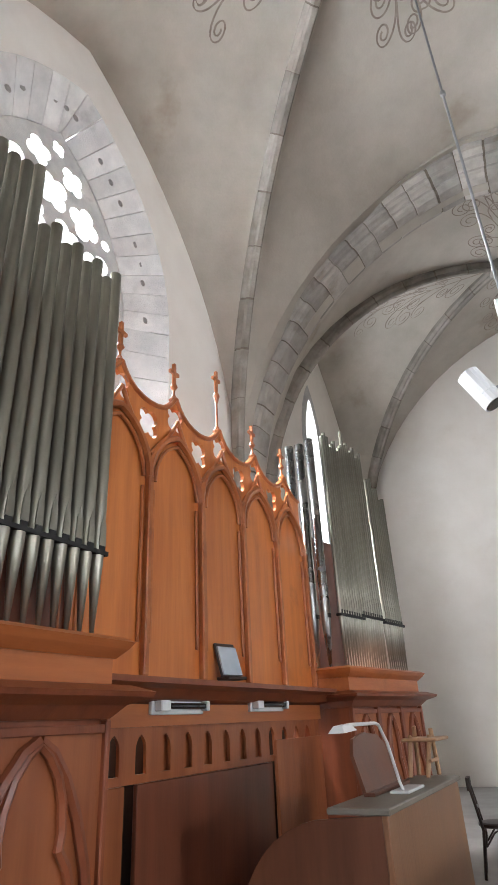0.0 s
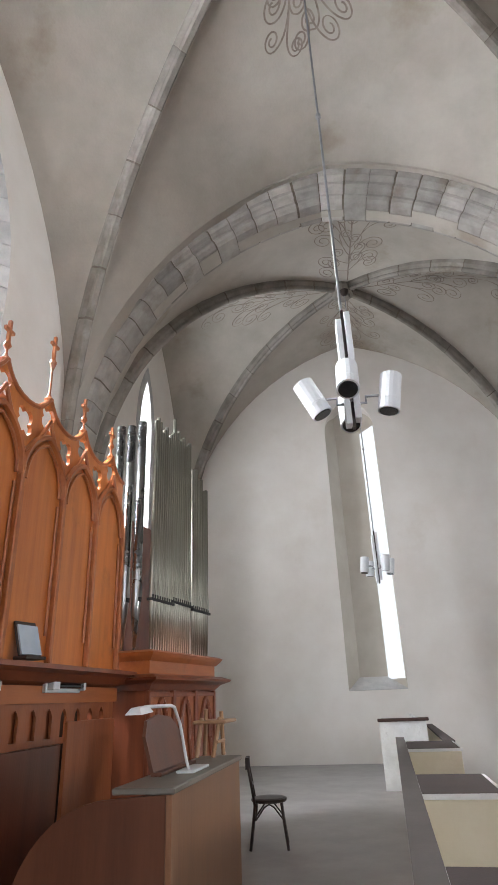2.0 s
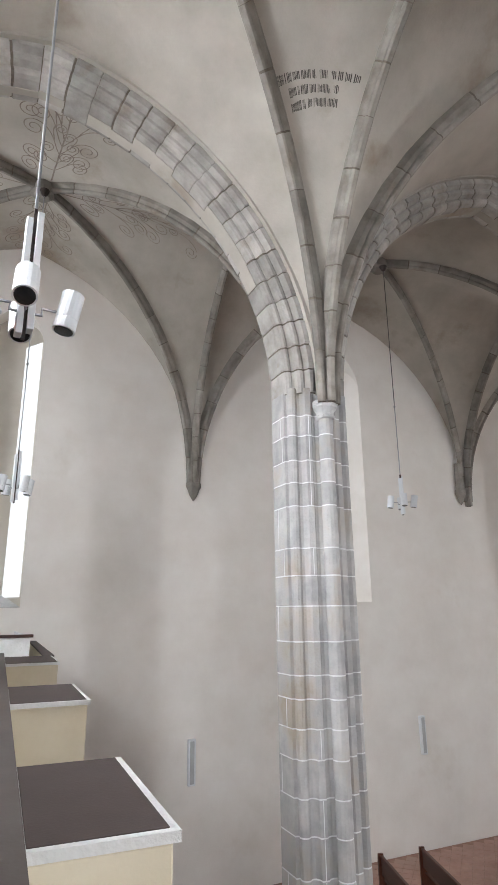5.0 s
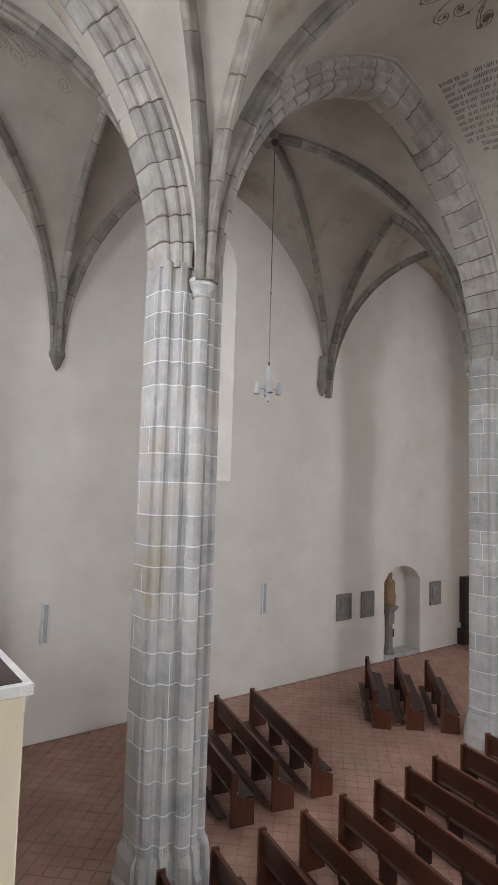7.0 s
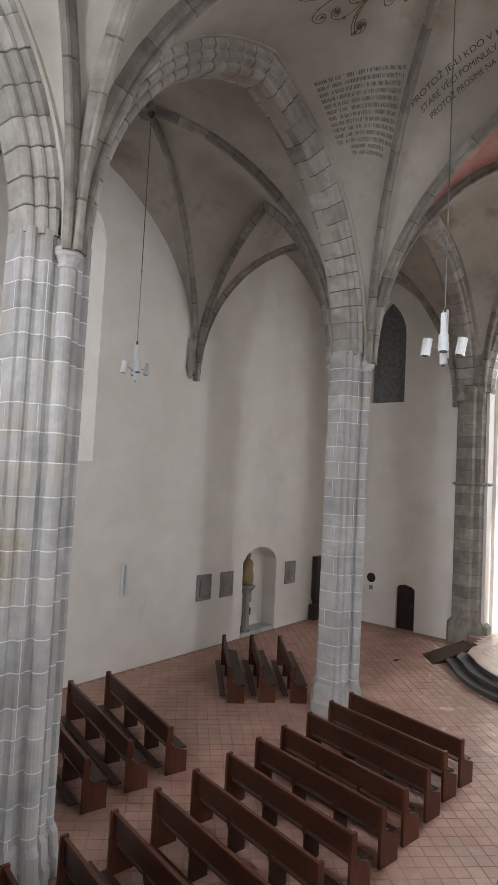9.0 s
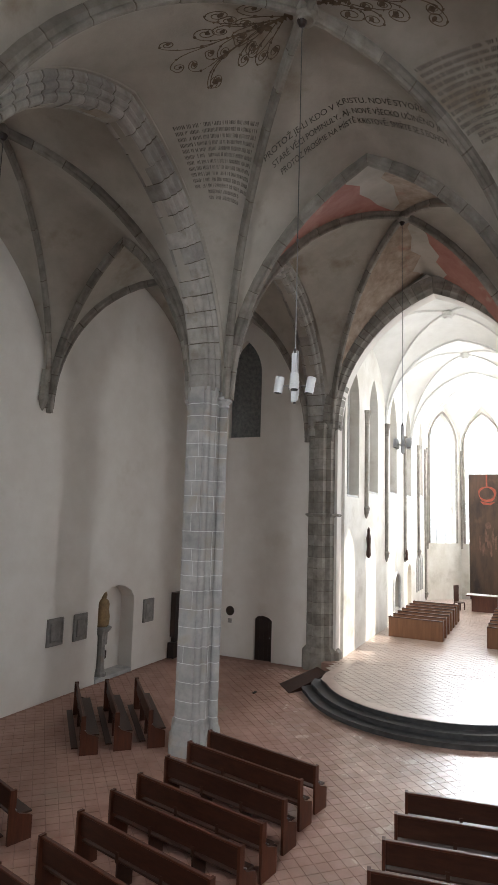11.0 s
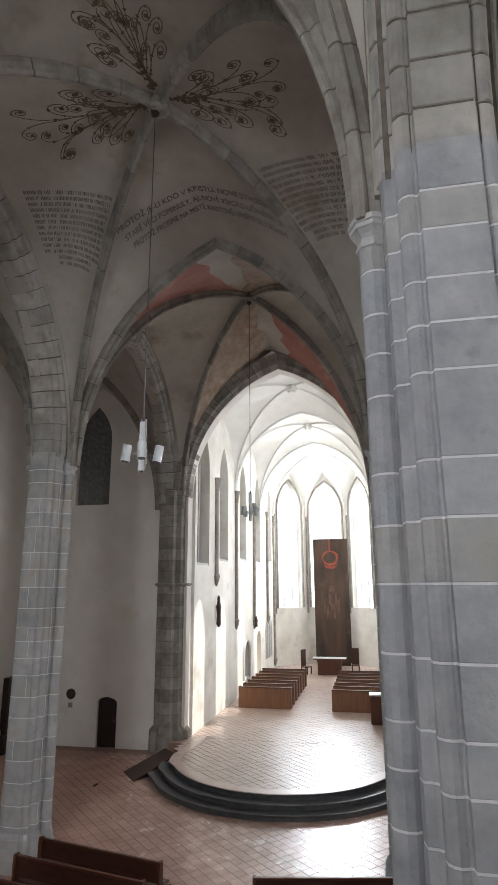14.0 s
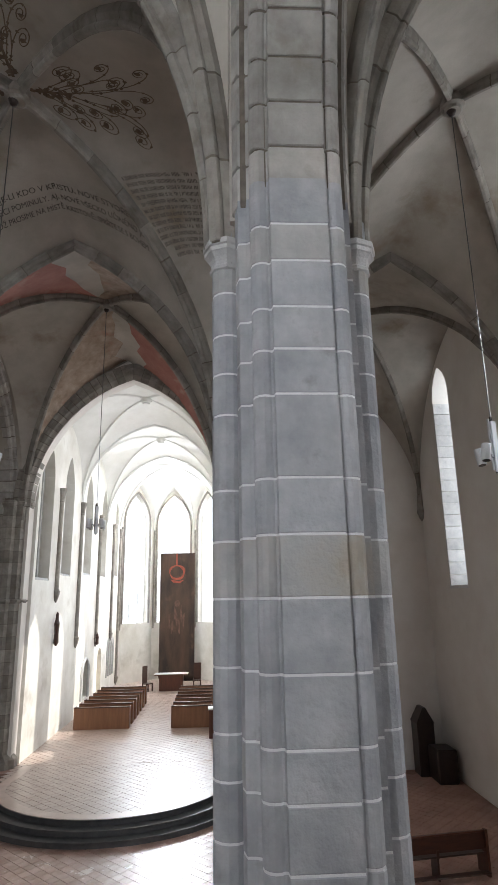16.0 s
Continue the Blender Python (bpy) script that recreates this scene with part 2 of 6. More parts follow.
# ===== tools =====
def part(name, bm, material, parent=None, label="", smooth=False):
    """One mesh object from a bmesh, under a thing or a part."""
    me = bpy.data.meshes.new(name)
    bmesh.ops.recalc_face_normals(bm, faces=bm.faces[:])
    bm.to_mesh(me)
    bm.free()
    me.materials.append(material)
    if smooth:
        me.polygons.foreach_set("use_smooth", [True] * len(me.polygons))
    ob = new(name, me)
    ob.parent = parent
    if label:
        ob["label"] = label
    return ob


def same(name, ob, parent, m):
    """Another piece on the mesh of ob."""
    o = new(name, ob.data)
    o.parent = parent
    o.matrix_basis = m
    return o


def empty(name, m=None, **tags):
    e = new(name)
    e.empty_display_size = 0.2
    if m is not None:
        e.matrix_basis = m
    return tagged(e, **tags)


def bm_box(a, b, bevel=0.0, bm=None, m=None):
    bm = bm or bmesh.new()
    r = bmesh.ops.create_cube(bm, size=1)["verts"]
    for v in r:
        v.co = Vector([(p + q) / 2 + c * (q - p) for c, p, q in zip(v.co, a, b)])
    if bevel:
        ed = list({e for v in r for e in v.link_edges})
        r = bmesh.ops.bevel(bm, geom=ed, offset=bevel, segments=1, affect="EDGES")["verts"]
    if m is not None:
        bmesh.ops.transform(bm, matrix=m, verts=list(set(r)))
    return bm


def bm_cyl(p, q, r0, r1=None, n=12, bm=None):
    """A round bar or cone from p to q."""
    bm = bm or bmesh.new()
    p, q = Vector(p), Vector(q)
    r1 = r0 if r1 is None else r1
    rot = (q - p).to_track_quat("Z", "Y").to_matrix().to_4x4()
    bmesh.ops.create_cone(bm, cap_ends=True, segments=n, radius1=r0, radius2=max(r1, 1e-4), depth=(q - p).length,
                          matrix=Matrix.Translation((p + q) / 2) @ rot)
    return bm


def bm_lathe(prof, n=14, bm=None, m=None):
    """A turned body from (radius, height) pairs."""
    bm = bm or bmesh.new()
    m = m or Matrix()
    rings = [[bm.verts.new(m @ Vector((r * math.cos(6.28318 * k / n), r * math.sin(6.28318 * k / n), z))) for k in range(n)] for r, z in prof]
    for a, b in zip(rings, rings[1:]):
        for k in range(n):
            bm.faces.new((a[k], a[(k + 1) % n], b[(k + 1) % n], b[k]))
    bm.faces.new(rings[0][::-1])
    bm.faces.new(rings[-1])
    return bm


def bm_loft(rings, bm=None, caps=True):
    """A body through closed rings of points."""
    bm = bm or bmesh.new()
    vs = [[bm.verts.new(p) for p in ring] for ring in rings]
    n = len(vs[0])
    for a, b in zip(vs, vs[1:]):
        for k in range(n):
            bm.faces.new((a[k], a[(k + 1) % n], b[(k + 1) % n], b[k]))
    if caps:
        bm.faces.new(vs[0][::-1])
        bm.faces.new(vs[-1])
    return bm


def bm_plate(outline, holes, place, depth, bm=None):
    """A plate with holes: 2D loops, laid out by place(u, v, w), w from 0 to depth."""
    bm = bm or bmesh.new()
    loops = [outline, *holes]
    sides = []
    for w in (0.0, depth):
        edges, rings = [], []
        for lp in loops:
            vs = [bm.verts.new(place(u, v, w)) for u, v in lp]
            edges += [bm.edges.new((vs[k], vs[(k + 1) % len(vs)])) for k in range(len(vs))]
            rings.append(vs)
        bmesh.ops.triangle_fill(bm, use_beauty=True, use_dissolve=False, edges=edges)
        sides.append(rings)
    for a, b in zip(*sides):
        for k in range(len(a)):
            j = (k + 1) % len(a)
            bm.faces.new((a[k], a[j], b[j], b[k]))
    return bm


def bm_tube(pts, r, n=6, bm=None, taper=None):
    """A round bar along points."""
    bm = bm or bmesh.new()
    pts = [Vector(p) for p in pts]
    rings = []
    for i, p in enumerate(pts):
        t = (pts[min(i + 1, len(pts) - 1)] - pts[max(i - 1, 0)]).normalized()
        s = t.orthogonal().normalized() if i == 0 else (s - t * s.dot(t)).normalized()
        c = t.cross(s)
        k = r * (taper(i / (len(pts) - 1)) if taper else 1)
        rings.append([p + k * (math.cos(6.28318 * j / n) * s + math.sin(6.28318 * j / n) * c) for j in range(n)])
    return bm_loft(rings, bm)


def half_arch(p, apex, n=14):
    """From a springing to an apex: an arc that starts upright."""
    p, q = Vector(p), Vector(apex)
    d = Vector((q.x - p.x, q.y - p.y, 0))
    a, h = d.length, q.z - p.z
    d.normalize()
    out = []
    for i in range(n + 1):
        u = i / n
        if h >= a:
            r = (a * a + h * h) / (2 * a)
            th = u * math.asin(min(1, h / r)) if r >= h else u * math.pi / 2
            x, z = r - r * math.cos(th), r * math.sin(th)
        else:
            x, z = a - a * math.cos(u * math.pi / 2), h * math.sin(u * math.pi / 2)
        out.append(p + d * x + Vector((0, 0, z)))
    return out


def full_arch(p, q, rise, n=14):
    p, q = Vector(p), Vector(q)
    m = (p + q) / 2 + Vector((0, 0, rise))
    a, b = half_arch(p, m, n), half_arch(q, m, n)
    return a + b[::-1][1:]


def arched(u0, u1, v0, spring, top, n=8):
    """A 2D opening with a pointed head."""
    a = (u1 - u0) / 2
    pts = [(p.x, p.z) for p in full_arch((u0, 0, spring), (u1, 0, spring), top - spring, n)]
    return [(u0, v0), *pts, (u1, v0)]


def resample(pts, n):
    d = [0.0]
    for a, b in zip(pts, pts[1:]):
        d.append(d[-1] + (b - a).length)
    out, j = [], 0
    for i in range(n + 1):
        s = d[-1] * i / n
        while j < len(d) - 2 and d[j + 1] < s:
            j += 1
        f = (s - d[j]) / max(1e-9, d[j + 1] - d[j])
        out.append(pts[j].lerp(pts[j + 1], min(1, max(0, f))))
    return out


def rings_along(pts, prof, across):
    """Profiles (u across, v outward from the arch) along a curve that lies in an upright plane."""
    rings = []
    for i, p in enumerate(pts):
        t = (pts[min(i + 1, len(pts) - 1)] - pts[max(i - 1, 0)]).normalized()
        nrm = across.cross(t)
        rings.append([p + across * u + nrm * v for u, v in prof])
    return rings


def stone_arch(name, pts, prof, count, stone, mortar, label, sub=2, gap=0.042, piece="voussoir"):
    """An arch or rib of separate stones over a mortar core."""
    hor = pts[-1] - pts[0]
    hor.z = 0
    if hor.length < 1e-3:
        hor = pts[len(pts) // 2] - pts[0]
        hor.z = 0
    across = hor.normalized().cross(Vector((0, 0, 1)))
    # outward is the side away from the arch's middle
    cu = sum(p[0] for p in prof) / len(prof)
    cv = sum(p[1] for p in prof) / len(prof)
    inner = [(cu + (u - cu) * 0.95, cv + (v - cv) * 0.945) for u, v in prof]
    fine = resample(pts, count * sub)
    core = part(name, bm_loft(rings_along(fine, inner, across)), mortar)
    tagged(core, label=label, kind="structure")
    for k in range(count):
        seg = [p.copy() for p in fine[k * sub:k * sub + sub + 1]]
        seg[0] += (seg[1] - seg[0]).normalized() * gap * random.uniform(0.3, 0.8)
        seg[-1] -= (seg[-1] - seg[-2]).normalized() * gap * random.uniform(0.3, 0.8)
        j = random.uniform(-0.003, 0.003)
        full = rings_along(fine, [(u, v + j) for u, v in prof], across)[k * sub:k * sub + sub + 1]
        rings = [[v + (seg[i] - fine[k * sub + i]) for v in full[i]] for i in range(sub + 1)]
        # worn arrises at both ends
        for end, nxt in ((0, 1), (-1, -2)):
            mid = sum(rings[end], Vector()) / len(rings[end])
            step_in = (sum(rings[nxt], Vector()) / len(rings[nxt]) - mid).normalized() * 0.012
            worn = [v + (mid - v) * 0.03 - step_in for v in rings[end]]
            rings = [worn, *rings] if end == 0 else [*rings, worn]
        part(piece, bm_loft(rings), stone, core)
    return core

# ===== floors =====
ground = part("ground", bm_box((-40, -50, -0.6), (90, 60, -0.05)), GROUT)
tagged(ground, label="bare ground under and around the church", kind="structure")
floor = part("floor", bm_box((XW - 0.5, YSW - 0.5, -0.05), (X3 + 0.6, YNW + 0.5, -0.012)), GROUT)
tagged(floor, label="nave floor of worn terracotta tiles laid diagonally", kind="structure")


def bm_tiles(spots, size, bm_top=0.0, h=0.012):
    """Many square tiles turned by 45 degrees in one mesh."""
    v, f = [], []
    r, q = size * 0.7071 - 0.006, size * 0.7071 - 0.012
    for x, y, z in spots:
        k = len(v)
        for s, zz in ((r, z - h), (q, z)):
            v += [(x + s, y, zz), (x, y + s, zz), (x - s, y, zz), (x, y - s, zz)]
        f += [(k + 4, k + 5, k + 6, k + 7)] + [(k + j, k + (j + 1) % 4, k + 4 + (j + 1) % 4, k + 4 + j) for j in range(4)]
    return v, f


def tile_spots(x0, x1, y0, y1, size, keep, z=0.0):
    d = size * 0.7071
    out = []
    for i in range(int((x1 - x0) / d) + 1):
        for j in range(int((y1 - y0) / (2 * d)) + 1):
            x, y = x0 + i * d, y0 + j * 2 * d + (d if i % 2 else 0)
            if keep(x, y):
                out.append((x, y, z + random.uniform(-0.002, 0.002)))
    return out


def tile_field(name, spots, size, material, parent, label):
    v, f = bm_tiles(spots, size)
    me = bpy.data.meshes.new(name)
    me.from_pydata(v, [], f)
    me.materials.append(material)
    ob = new(name, me)
    ob.parent = parent
    return tagged(ob, label=label, kind="stuff")


# where light pools on the floor before the chancel: put into paler tiles
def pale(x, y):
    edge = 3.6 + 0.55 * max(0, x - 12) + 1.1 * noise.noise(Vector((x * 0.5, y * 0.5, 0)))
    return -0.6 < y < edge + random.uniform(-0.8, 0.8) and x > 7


def in_platform(x, y):
    return (x - 21.5) ** 2 + (y - 3.2) ** 2 < 4.2 ** 2 or x > 22.6


# ===== walls =====
def wall(name, outline, holes, place, depth, material, label):
    return tagged(part(name, bm_plate(outline, holes, place, depth), material), label=label, kind="structure")


TOP = 16.6
west_win = arched(YC - 1.96, YC + 1.96, 6.4, 11.05, 13.85, 12)
aisle_win = arched(10.5, 11.5, 8.4, 11.4, 12.9)
wall_west = wall("wall_west", [(YSW - 0.6, 0), (YNW + 0.6, 0), (YNW + 0.6, TOP), (YSW - 0.6, TOP)], [west_win, aisle_win],
                 lambda u, v, w: (XW - w, u, v), 0.7, PLASTER, "white lime-plastered west wall with a traceried window")
niche = [(16.95, 0.14), (16.95, 2.75), (17.2, 3.05), (17.6, 3.22), (18.0, 3.28), (18.4, 3.22), (18.8, 3.03), (19.02, 2.75), (19.02, 0.14)]
nwin1 = arched(-0.36, 0.89, 6.08, 12.2, 13.1)
nwin2 = arched(8.75, 10.02, 6.16, 12.4, 13.5)
wall_north = wall("wall_north", [(XW, 0), (X3 + 0.6, 0), (X3 + 0.6, TOP), (XW, TOP)], [nwin1, nwin2, niche],
                  lambda u, v, w: (u, YNW + w, v), 0.9, PLASTER, "high white plastered north aisle wall with faint stains")
swins = [arched(x - 0.75, x + 0.75, 6.3, 13.0, 14.2) for x in (0.2, 9.3, 20.1)]
wall_south = wall("wall_south", [(XW, 0), (X3 + 0.6, 0), (X3 + 0.6, TOP), (XW, TOP)], swins,
                  lambda u, v, w: (u, YSW - w, v), 0.9, PLASTER, "white plastered south aisle wall with tall lancet windows")
door_hole = [(9.98, 0.0), (9.98, 1.66), (10.1, 1.76), (10.39, 1.84), (10.68, 1.78), (10.8, 1.66), (10.8, 0.0)]
arch_hole = [(7.23, 0.0), *[(p.y, p.z) for p in full_arch((0, 7.23, 9.5), (0, -0.43, 9.5), 5.36, 12)], (-0.43, 0.0)]
blind_win = arched(10.74, 12.30, 9.4, 12.2, 13.8)
base_n = [(YSW, 0), (-0.43, 0), *[(p.y, p.z) for p in full_arch((0, -0.43, 9.5), (0, 7.23, 9.5), 5.36, 12)], (7.23, 0),
          (9.98, 0), (9.98, 1.66), (10.1, 1.76), (10.39, 1.84), (10.68, 1.78), (10.8, 1.66), (10.8, 0), (YNW, 0), (YNW, TOP), (YSW, TOP)]
wall_east = wall("wall_east", base_n, [blind_win], lambda u, v, w: (X3 + w, u, v), 0.6, PLASTER, "white plastered east wall pierced by the chancel arch")
tagged(part("window_recess", bm_box((X3 + 0.25, 10.6, 9.2), (X3 + 0.55, 12.45, 14.0)), LEADED), label="dark grey leaded glass of a round-headed window", kind="structure")
tagged(part("niche_back", bm_box((16.8, YNW + 0.62, 0.0), (19.2, YNW + 0.88, 3.4)), PLASTER), label="white back of the statue niche", kind="structure")
tagged(part("niche_sill", bm_box((16.952, YNW - 0.03, 0.0), (19.018, YNW + 0.62, 0.15), 0.01), PALE_STONE), label="grey stone sill of the statue niche", kind="structure")

# unseen slab added above the vaults, so that no sky leaks in
tagged(part("ceiling", bm_box((XW - 0.6, YSW - 0.9, TOP + 0.02), (X3 + 0.6, YNW + 0.9, TOP + 0.3)), PLASTER), label="unseen slab above the vaults that keeps the sky out", kind="structure")


# ===== piers =====
def pier_profile():
    q = [(-0.65, 0.0), (-0.65, 0.232), (-0.595, 0.239), (-0.590, 0.255), (-0.602, 0.275), (-0.608, 0.312), (-0.592, 0.352), (-0.555, 0.382), (-0.505, 0.390), (-0.480, 0.376),
         (-0.445, 0.352), (-0.395, 0.362), (-0.360, 0.415), (-0.352, 0.480), (-0.25, 0.500), (-0.21, 0.462), (-0.150, 0.452)]
    q += [(0.130 * math.cos(radians(a)), 0.575 + 0.130 * math.sin(radians(a))) for a in (228, 200, 172, 144, 117, 90)]
    h = q + [(-x, y) for x, y in q[::-1][1:]]
    return h[:-1] + [(x, -y) for x, y in h[::-1][:-1]]


PIER = pier_profile()
COURSES = [0.0, 0.42, 0.86, 1.28, 1.74, 2.2, 2.62, 3.1, 3.55, 4.02, 4.40, 4.78, 5.09, 5.54, 6.03, 6.46, 6.86, 7.49, 7.85, 8.2, 8.6, 8.93]


def pier(x, y, label, foot=0.0, k=1.0, rise=0.0, stone=STONE):
    core = empty("pier", label=label, category="pier", group="nave piers")
    levels = [c + rise * (c > 0) for c in COURSES]
    for z in levels[1:]:
        part("mortar_joint", bm_loft([[(x + u * 0.994 * k, y + v * 0.994 * k, zz) for u, v in PIER] for zz in (z - 0.0088, z + 0.0088)]), MORTAR, core)
    k_ = k
    for k, z0 in enumerate(levels):
        z1 = levels[k + 1] if k + 1 < len(levels) else ZS + 0.3
        if z1 <= foot:
            continue
        g = 0.009
        jx, jy = random.uniform(-0.001, 0.001), random.uniform(-0.001, 0.001)
        s = k_ + random.uniform(-0.001, 0.003)
        rings = [[(x + jx + u * s * c, y + jy + v * s * c, z) for u, v in PIER] for z, c in ((z0 + g, 0.993), (z0 + g + 0.006, 1.0), (z1 - g - 0.006, 1.0), (z1 - g, 0.993))]
        part("stone", bm_loft(rings), STONE_OCHRE if k in (14, 20) else stone, core)
        if k_ < 1 and 0 < k < 21:
            # upright joints, staggered from course to course
            for u, v, au, av in ((-0.652, random.uniform(-0.16, 0.16), 0, 1), (-0.30, 0.4975, 0.96, 0.28), (-0.30, -0.4975, 0.96, -0.28)):
                if random.random() < 0.6:
                    c = Vector((x + u * s, y + v * s, 0))
                    a, n_ = Vector((au, av, 0)) * 0.005, Vector((-abs(av), math.copysign(abs(au), v), 0)) * 0.004
                    ring = [c - a - n_, c + a - n_, c + a + n_, c - a + n_]
                    part("mortar_joint", bm_loft([[(p.x, p.y, z) for p in ring] for z in (z0 + 0.01, z1 - 0.01)]), MORTAR, core)
    # plinth
    plinth = bm_loft([[(x + u * c, y + v * c, z) for u, v in [(a * (0.84 + 0.16 * abs(a) / 0.65), b) for a, b in PIER]] for z, c in ((foot, 1.24 * k_), (foot + 0.26, 1.24 * k_), (foot + 0.34, 1.15 * k_), (foot + 0.62, 1.12 * k_), (foot + 0.74, k_))])
    part("plinth", plinth, stone, core, "wide moulded stone plinth")
    for s in (1, -1):
        cap = bm_lathe([(0.132, 0), (0.152, 0.012), (0.155, 0.04), (0.138, 0.06), (0.14, 0.09), (0.155, 0.13), (0.185, 0.165), (0.20, 0.175), (0.20, 0.215), (0.215, 0.225), (0.215, 0.275), (0.16, 0.31)], 8,
                       m=Matrix.Translation((x, y + s * 0.575 * k_, ZS - 0.24)))
        part("capital", cap, PALE_STONE, core, "moulded polygonal shaft capital")
    return core


PIER_LABEL = "tall moulded grey sandstone pier with white mortar joints"
for x in (X1, X2):
    for y in (YN, YS):
        pier(x, y, PIER_LABEL, k=0.89 if y == YN else 1.0, rise=0.03 if y == YS else 0.0, stone=STONE_OCHRE if y == YN else STONE)


# ===== arcade arches =====
# two orders: a chamfered inner one with a roll, a broad outer one, grooves between
HALF = [(0.225, 0.0), (0.295, 0.035), (0.325, 0.085), (0.325, 0.135), (0.297, 0.165), (0.345, 0.195), (0.415, 0.210), (0.452, 0.255), (0.452, 0.315), (0.422, 0.350),
        (0.475, 0.385), (0.525, 0.415), (0.525, 0.84)]
ARCADE = HALF + [(-u, v) for u, v in HALF[::-1]]
HALF_SOUTH = [(y, 0.65 + x) for x, y in PIER[1:14]] + [(0.525, 0.41), (0.525, 0.84)]
ARCADE_SOUTH = HALF_SOUTH + [(-u, v) for u, v in HALF_SOUTH[::-1]]
ARCH_LABEL = "pointed arcade arch of brownish sandstone voussoirs"


def arcade(x0, x1, y, top, count=34):
    k = 0.89 if y == YN else 1.0
    # patches of plaster on the soffit, with a ragged edge of longer and shorter stones
    pts = resample(full_arch((x0, y, ZS + 0.2), (x1, y, ZS + 0.2), top - ZS - 0.2, 20), count * 2)
    bm = bmesh.new()
    for i in range(7, count - 5):
        if random.random() < 0.18:
            continue
        a, b = random.choice((0.19, 0.17, 0.06, 0.02)) * k, random.choice((0.19, 0.18, 0.12)) * k
        r = rings_along(pts, [(-b, -0.004), (a, -0.004), (a, -0.012), (-b, -0.012)], Vector((0, -1, 0)))[i * 2:i * 2 + 3]
        bm_loft(r, bm)
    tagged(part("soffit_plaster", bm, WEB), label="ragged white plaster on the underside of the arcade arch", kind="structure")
    return stone_arch("arcade_arch", full_arch((x0, y, ZS + 0.2), (x1, y, ZS + 0.2), top - ZS - 0.2, 20), [(u * k, v * k) for u, v in (ARCADE if y == YN else ARCADE_SOUTH)], count, ARCH_STONE, RIBMORTAR, ARCH_LABEL)


def spandrel(x0, x1, a0, a1, y, top):
    """The plastered wall above an arcade arch, up to the vaults."""
    arch = [(p.x, p.z) for p in full_arch((max(x0 + 0.02, a0 - 0.46), y, ZS + 0.2), (min(x1 - 0.02, a1 + 0.46), y, ZS + 0.2), top - ZS + 0.30, 14)]
    out = [(x0, ZS + 0.2), *arch, (x1, ZS + 0.2), (x1, TOP), (x0, TOP)]
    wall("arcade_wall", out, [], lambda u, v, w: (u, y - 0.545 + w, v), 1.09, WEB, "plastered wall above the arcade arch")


PR = {YN: 0.575, YS: 0.65}                     # half length of a pier along its arcade
for y in (YN, YS):
    spandrel(XW, X1, XW + 0.1, X1 - PR[y], y, 13.85)
    spandrel(X1, X2, X1 + PR[y], X2 - PR[y], y, 14.45)
    spandrel(X2, X3, X2 + PR[y], X3 - 0.3, y, 14.45)
arcade(XW + 0.1, X1 - PR[YN], YN, 13.85)
arcade(X1 + PR[YN], X2 - PR[YN], YN, 14.45)
arcade(X2 + PR[YN], X3 - 0.3, YN, 14.45)
arcade(XW + 0.1, X1 - PR[YS], YS, 13.85)
arcade(X1 + PR[YS], X2 - PR[YS], YS, 14.45)
arcade(X2 + PR[YS], X3 - 0.3, YS, 14.45)


# ===== rib vaults =====
RIB = [(-0.035, -0.23), (0.035, -0.23), (0.065, -0.20), (0.070, -0.17), (0.055, -0.13), (0.105, -0.06), (0.105, 0.08), (-0.105, 0.08), (-0.105, -0.06), (-0.055, -0.13), (-0.070, -0.17), (-0.065, -0.20)]
RIB_SMALL = [(u * 0.8, v * 0.85) for u, v in RIB]


def bulge(p, s, t, amount):
    return p + Vector((0, 0, amount * math.sin(math.pi * s) * math.sin(math.pi * min(1, t * 1.0) * 0.9)))


class Cell:
    """One web of a vault: u from -1 to 1 along its outer arch, s from that arch (0) to the diagonal ribs (1)."""

    def __init__(self, p, q, crown, boss, puff=0.12, n=14):
        self.halves = [(half_arch(a, crown, n), half_arch(a, boss, n)) for a in (p, q)]
        self.n, self.puff = n, puff

    def at(self, u, s, lift=0.0):
        arch, diag = self.halves[0 if u < 0 else 1]
        t = min(0.9999, 1 - abs(u)) * self.n
        k, f = int(t), t - int(t)
        a, d = arch[k].lerp(arch[k + 1], f), diag[k].lerp(diag[k + 1], f)
        return bulge(a.lerp(d, s), s, t / self.n, self.puff) - Vector((0, 0, lift))

    def mesh(self, bm, ns=8):
        for sgn in (-1, 1):
            g = [[bm.verts.new(self.at(sgn * max(1e-6, 1 - i / self.n), j / ns)) for j in range(ns + 1)] for i in range(self.n + 1)]
            for i in range(self.n):
                for j in range(ns):
                    vs = [g[i][j], g[i + 1][j], g[i + 1][j + 1], g[i][j + 1]]
                    if i == 0 and (vs[0].co - vs[3].co).length < 1e-5:
                        vs = vs[:3]
                    bm.faces.new(vs)


